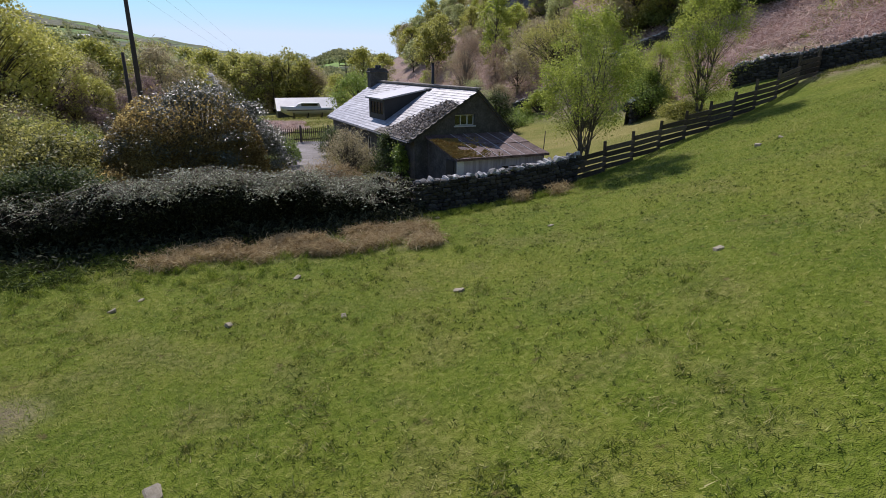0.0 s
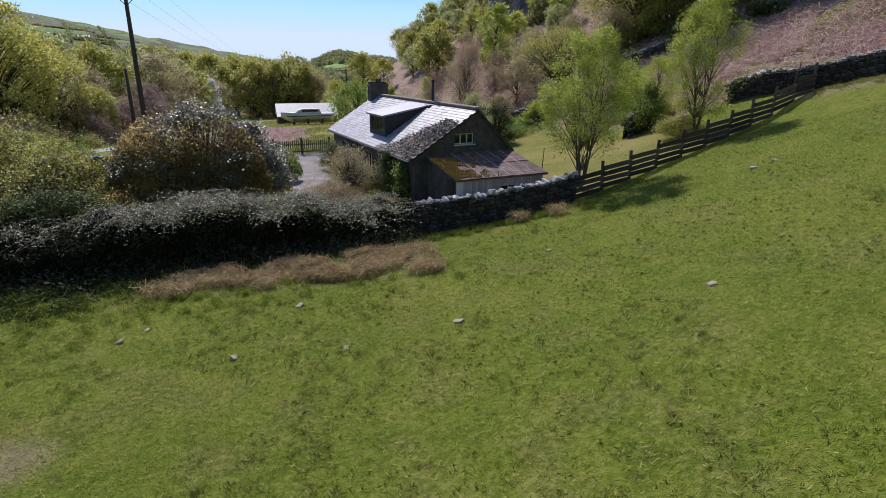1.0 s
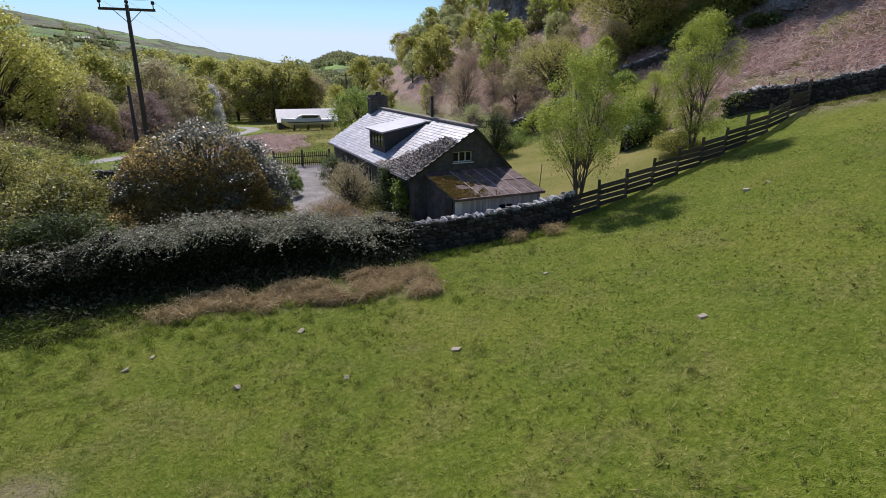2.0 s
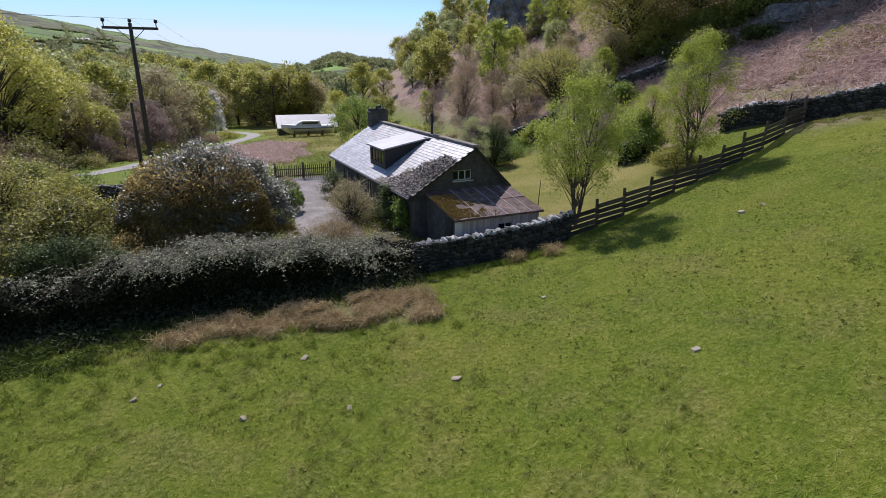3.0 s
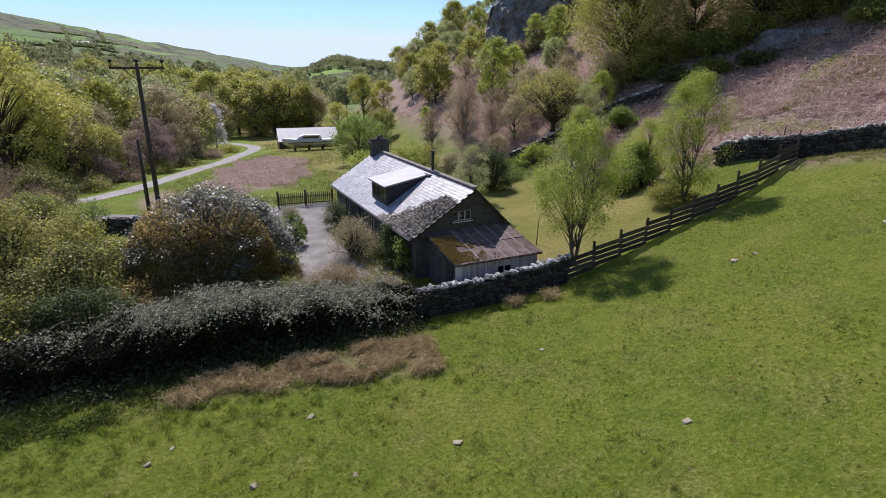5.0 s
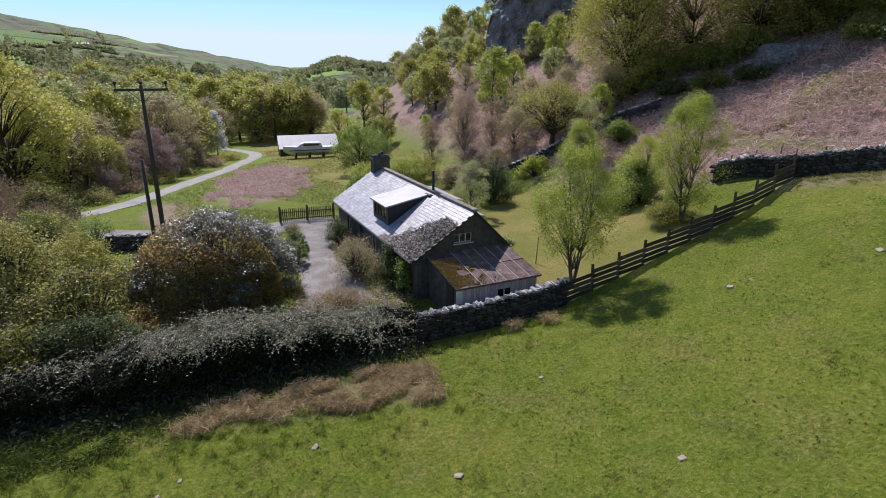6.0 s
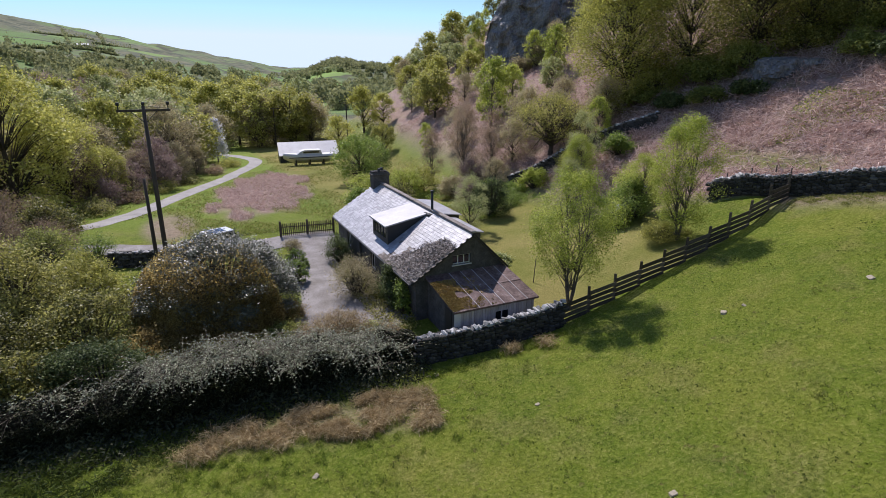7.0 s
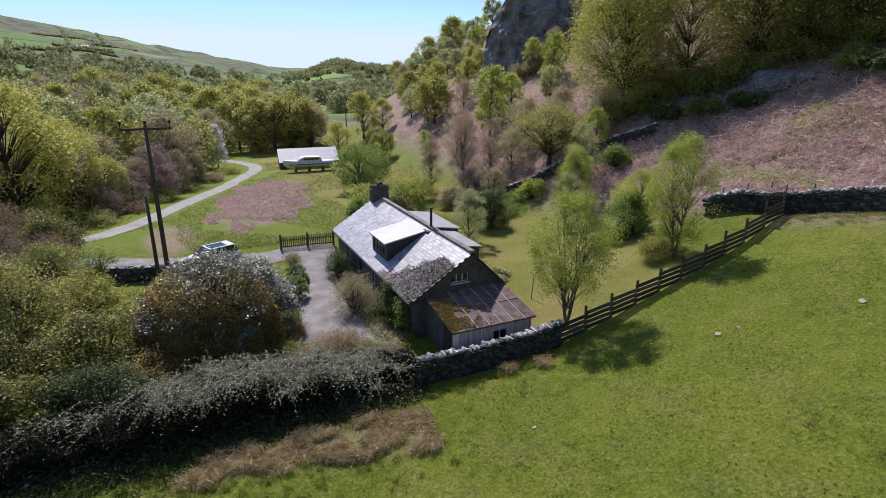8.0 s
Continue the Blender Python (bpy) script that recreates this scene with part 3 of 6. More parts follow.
def window(h, x0, x1, y, z0, z1, bars, facing="y"):
    """A white casement with panes; stands in an opening of the wall."""
    f = .055
    if facing == "y":
        its = [(x0, x1, y, y + .07, z0, z0 + f), (x0, x1, y, y + .07, z1 - f, z1), (x0, x0 + f, y, y + .07, z0 + f, z1 - f), (x1 - f, x1, y, y + .07, z0 + f, z1 - f)]
        for k in range(1, bars):
            c = x0 + (x1 - x0) * k / bars
            its.append((c - .03, c + .03, y + .005, y + .065, z0 + f, z1 - f))
        pane = (x0 + f, x1 - f, y + .03, y + .04, z0 + f, z1 - f)
    else:
        its = [(y, y + .07, x0, x1, z0, z0 + f), (y, y + .07, x0, x1, z1 - f, z1), (y, y + .07, x0, x0 + f, z0 + f, z1 - f), (y, y + .07, x1 - f, x1, z0 + f, z1 - f)]
        for k in range(1, bars):
            c = x0 + (x1 - x0) * k / bars
            its.append((y + .005, y + .065, c - .03, c + .03, z0 + f, z1 - f))
        pane = (y + .03, y + .04, x0 + f, x1 - f, z0 + f, z1 - f)
    w = part("window", boxes(*its), M_WHITE, h, "white painted window frame")
    part("pane", boxes(pane), M_GLASS, w, "dark window glass")
    return w


M_GLASS = mat("window_glass", [(0.01, 0.012, 0.014), (0.02, 0.022, 0.025)], 2, 5, 0.06, 0, 0.8)
house = build_house()
window(house, 13.0, 14.14, HY0 + .12, 4.08, 4.64, 3)
window(house, 33.0, 34.0, HX0 + .1, 1.75, 2.85, 2, "x")
window(house, 38.6, 39.5, HX0 + .1, 1.75, 2.85, 2, "x")
part("sill", boxes((12.94, 14.2, HY0 - .06, HY0 + .12, 4.02, 4.08), bevel=.01), M_WHITE, house)
for y0 in (29.4, 35.6):
    d = part("door", boxes((HX0 + .12, HX0 + .17, y0, y0 + .9, FLOOR, 2.95), bevel=.008), M_PAINTDK, house, "dark painted plank door")
    part("handle", boxes((HX0 + .07, HX0 + .12, y0 + .1, y0 + .2, 1.9, 1.94)), M_DARK, d)


def build_dormer(h):
    x0, y0, y1, zt = 11.15, 31.6, 34.45, 5.13
    d = new("dormer")
    d.parent = h
    xr_ = RX - (RIDGE - 5.7) * (RX - XL) / (RIDGE - EAVE_L)
    for y in (y0, y1 - .1):
        bm = bmesh.new()
        prism(bm, [(x0, roof_z(x0) - .05), (x0, zt), (xr_, 5.62), (xr_, roof_z(xr_) - .05)], "y", y, y + .1)
        part("cheek", bm, M_PAINTDK, d, "dark slate-hung dormer cheek")
    part("front", boxes((x0, x0 + .08, y0 + .1, y0 + .3, roof_z(x0) - .05, zt), (x0, x0 + .08, y1 - .3, y1 - .1, roof_z(x0) - .05, zt),
                        (x0, x0 + .08, y0 + .3, y1 - .3, roof_z(x0) - .05, 4.2), (x0, x0 + .08, y0 + .3, y1 - .3, 5.0, zt)), M_PAINTDK, d)
    window(d, y0 + .3, y1 - .3, x0 + .01, 4.2, 5.0, 4, "x").data.materials[0] = M_PAINTDK
    bm = bmesh.new()
    prism(bm, [(x0 - .2, zt - .02), (xr_ + .35, 5.74), (xr_ + .35, 5.82), (x0 - .2, zt + .07)], "y", y0 - .12, y1 + .12)
    part("roof", bm, M_SLATE_REST, d, "pale sheet dormer roof")


build_dormer(house)


def build_stacks(h):
    c = part("chimney", boxes((13.55, 14.9, 41.3, 42.1, 4.6, 6.75), (13.48, 14.97, 41.23, 42.17, 6.5, 6.62), bevel=.04), M_RUBBLE, h, "dark stone chimney stack")
    for i, y in enumerate((41.45, 41.85)):
        sp = Soup()
        sp.tube([(14.1 + i * .35, y - .0, 6.7), (14.1 + i * .35, y, 7.05)], [.13, .1], 10)
        sp.ob("chimney_pot", M_PAINTDK, c)
    bm = bmesh.new()
    for k in range(9):
        box(bm, 13.55 + .14 * k, 13.66 + .14 * k, 41.35, 42.05, 6.75, 6.82 + .05 * rnd.random(), bevel=.02)
    part("capstones", bm, M_STONE_REST, c)
    f = Soup()
    f.tube([(14.2, 31.5, 5.5), (14.2, 31.5, 7.15)], [.085, .085], 12)
    f.tube([(14.2, 31.5, 7.15), (14.2, 31.5, 7.2)], [.12, .12], 12)
    fl = f.ob("flue", M_DARK, h, "black metal stove flue")
    part("flashing", boxes((13.75, 14.5, 31.1, 31.9, 5.6, 5.75), bevel=.05), M_DARK, fl)


build_stacks(house)


def build_leanto(h):
    x0, x1, y0, y1 = 11.45, 16.2, 22.65, HY0
    z0, z1 = 2.98, 3.66
    l = new("lean_to")
    l.parent = h
    zb = gz(13, 22.8) - .2
    slope = (z1 - z0) / (y1 - y0 + .2)
    bm = bmesh.new()
    prism(bm, [(y0 - .2, z0 - .08), (y1, z1 - .08), (y1, z1 - .02), (y0 - .2, z0 - .02)], "x", x0 - .15, x1 + .15)
    part("roof", bm, M_RUST, l, "rusty moss-stained lean-to roof")
    # boarded front with a small window
    n = 30
    w = (x1 - x0) / n
    for i in range(n):
        a = x0 + i * w
        if 13.75 < a + w / 2 < 14.65:
            part("board", boxes((a + .006, a + w - .006, y0, y0 + .03, zb, 1.95)), M_BOARD, l)
            bm = boxes((a + .006, a + w - .006, y0, y0 + .03, 2.55, z0 - .06))
        else:
            bm = boxes((a + .006, a + w - .006, y0 + .006 * rnd.random(), y0 + .03, zb, z0 - .06))
        part("board", bm, M_BOARD, l)
    part("back_board", boxes((x0, x1, y0 + .03, y0 + .08, zb, 1.95), (x0, 13.75, y0 + .03, y0 + .08, 1.95, 2.55), (14.65, x1, y0 + .03, y0 + .08, 1.95, 2.55), (x0, x1, y0 + .03, y0 + .08, 2.55, z0 - .06)), M_PAINTDK, l)
    window(l, 13.75, 14.65, y0 + .01, 1.95, 2.55, 2).data.materials[0] = M_BOARD
    for x in (x0, x1 - .06):
        bm = bmesh.new()
        prism(bm, [(y0 + .1, zb), (y1, zb), (y1, z1 - .1), (y0 + .1, z0 - .08)], "x", x, x + .06)
        part("side_wall", bm, M_RUBBLE, l)
    part("door", boxes((x0 - .05, x0 - .002, y0 + .35, y0 + 1.15, zb, 2.85), bevel=.008), M_PAINTDK, l, "dark plank door")
    part("corner_board", boxes((x0 - .06, x0 + .3, y0 - .03, y0 - .002, zb, z0 - .06)), M_WHITE, l)
    # sheets of the lean-to roof with lapped seams, and cushions of moss
    ny = (y1 - y0 + .2) / 2
    wd = (x1 - x0 + .3) / 7
    for i in range(7):
        for j in range(2):
            a, yy = x0 - .15 + i * wd, y0 - .2 + j * ny
            zz = z0 + j * ny * slope
            lift = rnd.uniform(.0, .012)
            bm = bmesh.new()
            prism(bm, [(yy - .03, zz + lift), (yy + ny, zz + ny * slope), (yy + ny, zz + ny * slope + .015), (yy - .03, zz + .03 + lift)], "x", a + .004, a + wd - .004)
            part("sheet", bm, M_RUST, l)
        if i > 1:
            bm = bmesh.new()
            prism(bm, [(y0 - .22, z0), (y1 - .05, z1 - .03), (y1 - .05, z1 + .03), (y0 - .22, z0 + .055)], "x", a - .018, a + .018)
            part("seam", bm, M_BOARD, l, "pale weathered batten")
    sp = Soup()
    rg = np.random.default_rng(3)
    pts = []
    for k in range(9000):
        u, v = abs(rg.normal()) * .42, rg.uniform(0, 1)
        x = x0 - .15 + u * 2.2
        y = y0 - .15 + v * 2.9
        if noise.noise((x * 1.5, y * 1.5, 0)) > -.3 + .25 * u and x < x1:
            pts.append((x, y, z0 + (y - y0 + .2) * slope + .03 + .07 * max(0, noise.noise((x * 2, y * 2, 4)))))
    leaves_mesh("moss", pts, .1, .07, rg, M_MOSS, l, up=.3, label="orange-brown cushions of moss")


build_leanto(house)


def build_extension(h):
    """Low slated outshuts behind the cottage."""
    for nm, x0, x1, y0, y1, z0, z1 in (("outshut", 16.3, 19.6, 34.6, 39.0, 3.5, 2.95), ("outshut", 16.3, 20.2, 39.3, 45.0, 3.75, 3.1)):
        o = new(nm)
        o.parent = h
        bm = bmesh.new()
        prism(bm, [(x0, .5), (x1, .5), (x1, z1 - .05), (x0, z0 - .05)], "y", y0 + .1, y1 - .1)
        part("wall", bm, M_RUBBLE, o)
        bm = bmesh.new()
        prism(bm, [(x0, z0 - .04), (x1 + .2, z1 - .04), (x1 + .2, z1 + .04), (x0, z0 + .04)], "y", y0 - .1, y1 + .1)
        part("roof", bm, M_SLATE_REST, o, "grey slate outshut roof")


build_extension(house)


def slates(h):
    """Overlapping slates on the drive-side slope; the part nearest the pasture is mossed."""
    rows, w = 21, .27
    L = math.hypot(RX - XL, RIDGE - EAVE_L)
    ux, uz = (RX - XL) / L, (RIDGE - EAVE_L) / L
    e = L / rows
    me = bpy.data.meshes.new("slate")
    me.from_pydata([(0, 0, .024), (0, w - .012, .024), (e * 1.12, w - .012, .004), (e * 1.12, 0, .004), (0, 0, 0), (0, w - .012, 0)], [], [(0, 1, 2, 3), (4, 5, 1, 0), (5, 2, 1), (0, 3, 4)])
    count = 0
    rest_v, rest_f = [], []
    basis = Matrix(((ux, 0, -uz), (0, 1, 0), (uz, 0, ux)))
    mossy = me.copy()
    me.materials.append(M_SLATE)
    mossy.materials.append(M_MOSSY)
    for r in range(rows):
        y = HY0 - .18 - (w / 2 if r % 2 else 0)
        while y < HY1 + .05:
            s = r * e - .04
            p = Vector((XL + ux * s, y + .004 * rnd.random(), EAVE_L + uz * s + .002 * rnd.random()))
            moss_edge = 30.6 - r * .2 + 2.2 * noise.noise((r * .35, y * .5, 2)) + rnd.uniform(-.5, .5)
            m = basis.to_4x4()
            m.translation = p + basis @ Vector((0, 0, -.018))
            m = m @ pose(0, 0, 0, rnd.uniform(-.6, .6), rnd.uniform(-.8, .8), rnd.uniform(-1, 1))
            in_dormer = 31.55 < y < 34.3 and 11.2 < p.x < 13.9
            if not in_dormer and y + w > HY0 - .2:
                if y < 31.2 and count < 300:
                    ob = new("slate", mossy if y < moss_edge and r < 15 else me)
                    ob.matrix_world = m
                    ob.parent = h
                    count += 1
                else:
                    b = len(rest_v)
                    rest_v += [tuple(m @ v.co) for v in me.vertices]
                    rest_f += [tuple(b + i for i in f.vertices) for f in me.polygons]
            y += w
    tagged(mesh_ob("slating", rest_v, rest_f, M_SLATE_REST, h), kind="stuff")


# Dry-stone walls
def stone_mesh(name, seed, material):
    rg = random.Random(seed)
    bm = bmesh.new()
    bmesh.ops.create_cube(bm, size=1.0)
    bmesh.ops.bevel(bm, geom=list(bm.edges), offset=.16, segments=1, affect='EDGES')
    for v in bm.verts:
        v.co += Vector((rg.uniform(-.09, .09), rg.uniform(-.09, .09), rg.uniform(-.09, .09)))
    me = bpy.data.meshes.new(name)
    bm.to_mesh(me)
    bm.free()
    me.materials.append(material)
    return me


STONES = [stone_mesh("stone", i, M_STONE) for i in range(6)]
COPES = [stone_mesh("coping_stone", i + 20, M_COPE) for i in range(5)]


def wall(name, pts, height, label, parts=300, length=.34, course=.17, thick=.55, lift=0.0, cope=M_COPE):
    """A dry-stone wall along plan points: a rough core, coursed face stones and a row of upright copes."""
    w = thing(name, 0, 0, 0, label, "wall", kind="structure")
    segs = [(Vector((*a, 0)), Vector((*b, 0))) for a, b in zip(pts, pts[1:])]
    core = Soup()
    rest = Soup()
    caps = Soup()
    count = 0
    rg = random.Random(len(pts) * 31 + int(height * 100))
    for a, b in segs:
        d = (b - a).normalized()
        nrm = Vector((d.y, -d.x, 0))
        L = (b - a).length
        steps = max(2, int(L / .5))
        base = len(core.v)
        for i in range(steps + 1):
            p = a + (b - a) * i / steps
            g = gz(p.x, p.y) + lift
            for s, z in ((-1, -.2), (-.75, height - .12), (.75, height - .12), (1, -.2)):
                q = p + nrm * s * thick * .42
                core.v.append((q.x, q.y, g + z))
        for i in range(steps):
            for k in range(3):
                c = base + i * 4 + k
                core.f.append((c, c + 1, c + 5, c + 4))
        z = 0.0
        r = 0
        while z < height - .1:
            hgt = course * rg.uniform(.8, 1.2)
            s = -rg.random() * length
            while s < L:
                ln_ = length * rg.uniform(.55, 1.35)
                p = a + d * (s + ln_ / 2)
                g = gz(p.x, p.y) + lift
                inset = thick * (.43 - .1 * z / height)
                for side in (1, -1):
                    q = p + nrm * side * inset
                    m = Matrix.Translation((q.x, q.y, g + z + hgt / 2 + rg.uniform(-.02, .02))) @ Matrix(((d.x, nrm.x, 0, 0), (d.y, nrm.y, 0, 0), (0, 0, 1, 0), (0, 0, 0, 1))) \
                        @ pose(0, 0, 0, rg.uniform(-5, 5), rg.uniform(-5, 5), rg.uniform(-6, 6)) @ Matrix.Diagonal((ln_ * .98, .22 * rg.uniform(.8, 1.2), hgt * .98, 1))
                    if side == 1 and count < parts:
                        ob = new("stone", rg.choice(STONES))
                        ob.matrix_world = m
                        ob.parent = w
                        count += 1
                    elif side == 1 or z > height * .5:
                        src = rg.choice(STONES)
                        bb = len(rest.v)
                        rest.v += [tuple(m @ v.co) for v in src.vertices]
                        rest.f += [tuple(bb + i for i in f.vertices) for f in src.polygons]
                s += ln_
            z += hgt
            r += 1
        s = 0.0
        while s < L:
            ln_ = rg.uniform(.09, .27)
            p = a + d * (s + ln_ / 2)
            g = gz(p.x, p.y) + lift
            m = Matrix.Translation((p.x, p.y, g + height + rg.uniform(-.09, .07))) @ Matrix(((d.x, nrm.x, 0, 0), (d.y, nrm.y, 0, 0), (0, 0, 1, 0), (0, 0, 0, 1))) \
                @ pose(0, 0, 0, rg.uniform(-24, 24), rg.uniform(-30, 30), rg.uniform(-30, 30)) @ Matrix.Diagonal((ln_, thick * rg.uniform(.4, .95), rg.uniform(.1, .28), 1))
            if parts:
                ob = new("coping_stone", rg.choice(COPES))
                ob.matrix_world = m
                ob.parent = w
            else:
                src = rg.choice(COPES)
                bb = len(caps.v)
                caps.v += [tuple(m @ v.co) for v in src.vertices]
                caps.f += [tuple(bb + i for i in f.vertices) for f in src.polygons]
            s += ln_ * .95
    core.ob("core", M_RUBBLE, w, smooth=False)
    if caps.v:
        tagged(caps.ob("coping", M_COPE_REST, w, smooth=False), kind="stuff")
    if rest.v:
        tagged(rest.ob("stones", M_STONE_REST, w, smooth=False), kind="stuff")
    return w


def fence():
    f = thing("paddock_fence", 0, 0, 0, "weathered grey-brown post and board fence stepping uphill", "fence")
    a, b = Vector((16.95, 21.15)), Vector((34.95, 21.95))
    n = 10
    post = bpy.data.meshes.new("post")
    bm = boxes((-.06, .06, -.06, .06, -.5, 1.3), bevel=.012)
    bm.to_mesh(post)
    bm.free()
    post.materials.append(M_FENCE)
    P = [a.lerp(b, i / n) for i in range(n + 1)]
    Zs = [gz(p.x, p.y) for p in P]
    for i, p in enumerate(P):
        ob = new("post", post)
        ob.matrix_world = pose(p.x, p.y, Zs[i] + (.3 if i > 6 else .16), rnd.uniform(-3, 3), rnd.uniform(-3, 3), rnd.uniform(-8, 8))
        ob.parent = f
    for i in range(n):
        p, q = P[i], P[i + 1]
        z0, z1 = Zs[i], Zs[i + 1]
        mid = (z0 + z1) / 2
        d = Vector((q.x - p.x, q.y - p.y, (z1 - z0) * .55))
        for k in range(4):
            h0 = .16 + .29 * k
            s = Vector((p.x, p.y - .08, mid - (z1 - z0) * .275 + h0))
            rot = Vector((1, 0, 0)).rotation_difference(d.normalized()).to_matrix().to_4x4()
            m = Matrix.Translation(s + d / 2) @ rot @ pose(0, 0, 0, rnd.uniform(-2, 2), rnd.uniform(-1.2, 1.2), 0)
            bm = bmesh.new()
            L = d.length
            box(bm, -L / 2 - .04, L / 2 + .04, -.014, .014, -.115, .115, .008)
            ob = part("board", bm, M_FENCE, f)
            ob.matrix_world = m
    return f


def pole(x, y, top, label, arms=True, lean=(0, 0), r=.14):
    z = gz(x, y)
    p = thing("power_pole", x, y, z, label, "pole")
    h = top - z
    s = Soup()
    s.tube([(0, 0, -.6), (lean[0] * .5, lean[1] * .5, h / 2), (lean[0], lean[1], h)], [r * 1.15, r, r * .75], 10)
    s.ob("shaft", M_POLE, p)
    if arms:
        bm = boxes((-1.5, 1.5, -.06, .06, h - .35, h - .2), bevel=.01)
        arm = part("crossarm", bm, M_POLE, p)
        for sx in (-1, 1):
            br = Soup()
            br.tube([(sx * .05, -.07, h - 1.0), (sx * .75, -.07, h - .32)], [.025, .025], 4)
            br.ob("brace", M_DARK, p)
        for i, ix in enumerate((-1.4, 0, 1.4)):
            ins = Soup()
            ins.tube([(ix, 0, h - .2), (ix, 0, h + .02), (ix, 0, h + .06), (ix, 0, h + .2), (ix, 0, h + .25)], [.03, .03, .1, .1, .04], 8)
            ins.ob("insulator", M_PAINTDK, p)
    return p


wall("garden_wall", [(9.2, 22.15), (11.6, 21.75), (14.2, 21.45), (16.9, 21.2)], 1.3, "dry-stone wall, shade put into its dark faces, with pale coping stones", parts=260)
wall("field_wall", [(33.7, 26.7), (34.9, 25.0), (35.4, 22.0), (35.9, 18.3), (36.3, 16.0), (37.3, 11.0), (39.0, 4.0)], 1.3, "dry-stone field wall along the top of the pasture, shade put into its faces", parts=200)
fence()
pole(-1.68, 40.2, 12.3, "tall wooden power pole with a crossarm")
pole(-2.3, 40.4, 7.7, "short bare wooden pole beside the power pole", arms=False, r=.12)
# Near garden planting
def bush(name, label, x, y, rx, ry, h, n, leaf, lmat, bark=M_BARK, clumps=40, seed=1, hollow=.45, lift=.15, flat=1.0, cluster=.3, stems=7, up=0.0, category="shrub", tri=True, lay=.8):
    """A rounded shrub: stems fanning from the ground into clumps of leaves over a dome."""
    z = gz(x, y)
    b = thing(name, x, y, z, label, category)
    rg = np.random.default_rng(seed)
    cen = []
    sp = Soup()
    for c in range(clumps):
        a = rg.uniform(0, 2 * math.pi)
        e = math.asin(rg.uniform(0, 1))
        k = rg.uniform(hollow, 1) ** .5 * (1 + .16 * noise.noise((a * 1.3, e * 2, seed)))
        p = np.array([rx * k * math.cos(a) * math.cos(e), ry * k * math.sin(a) * math.cos(e), h * (lift + (1 - lift) * k * math.sin(e)) * .93])
        cen.append(p)
        s = Vector((p[0] * .12, p[1] * .12, -.1))
        m = Vector(p) * .6 + Vector((0, 0, h * .08))
        sp.tube([s, m, Vector(p)], [.035 * h / 3 + .012, .02 * h / 3 + .008, .004], 3)
    sp.ob("branchwork", bark, b)
    cen = np.array(cen)
    idx = rg.integers(0, clumps, n)
    sz = cluster * (rx + ry + h) / 3 * rg.uniform(.6, 1.3, clumps)
    off = rg.normal(size=(n, 3)) * sz[idx][:, None] * np.array([.6, .6, .45 * flat])
    pts = cen[idx] + off
    pts[:, 2] = np.abs(pts[:, 2])
    leaves_mesh("foliage", pts, leaf[0], leaf[1], rg, lmat, b, up=up, tri=tri, lay=lay)
    return b


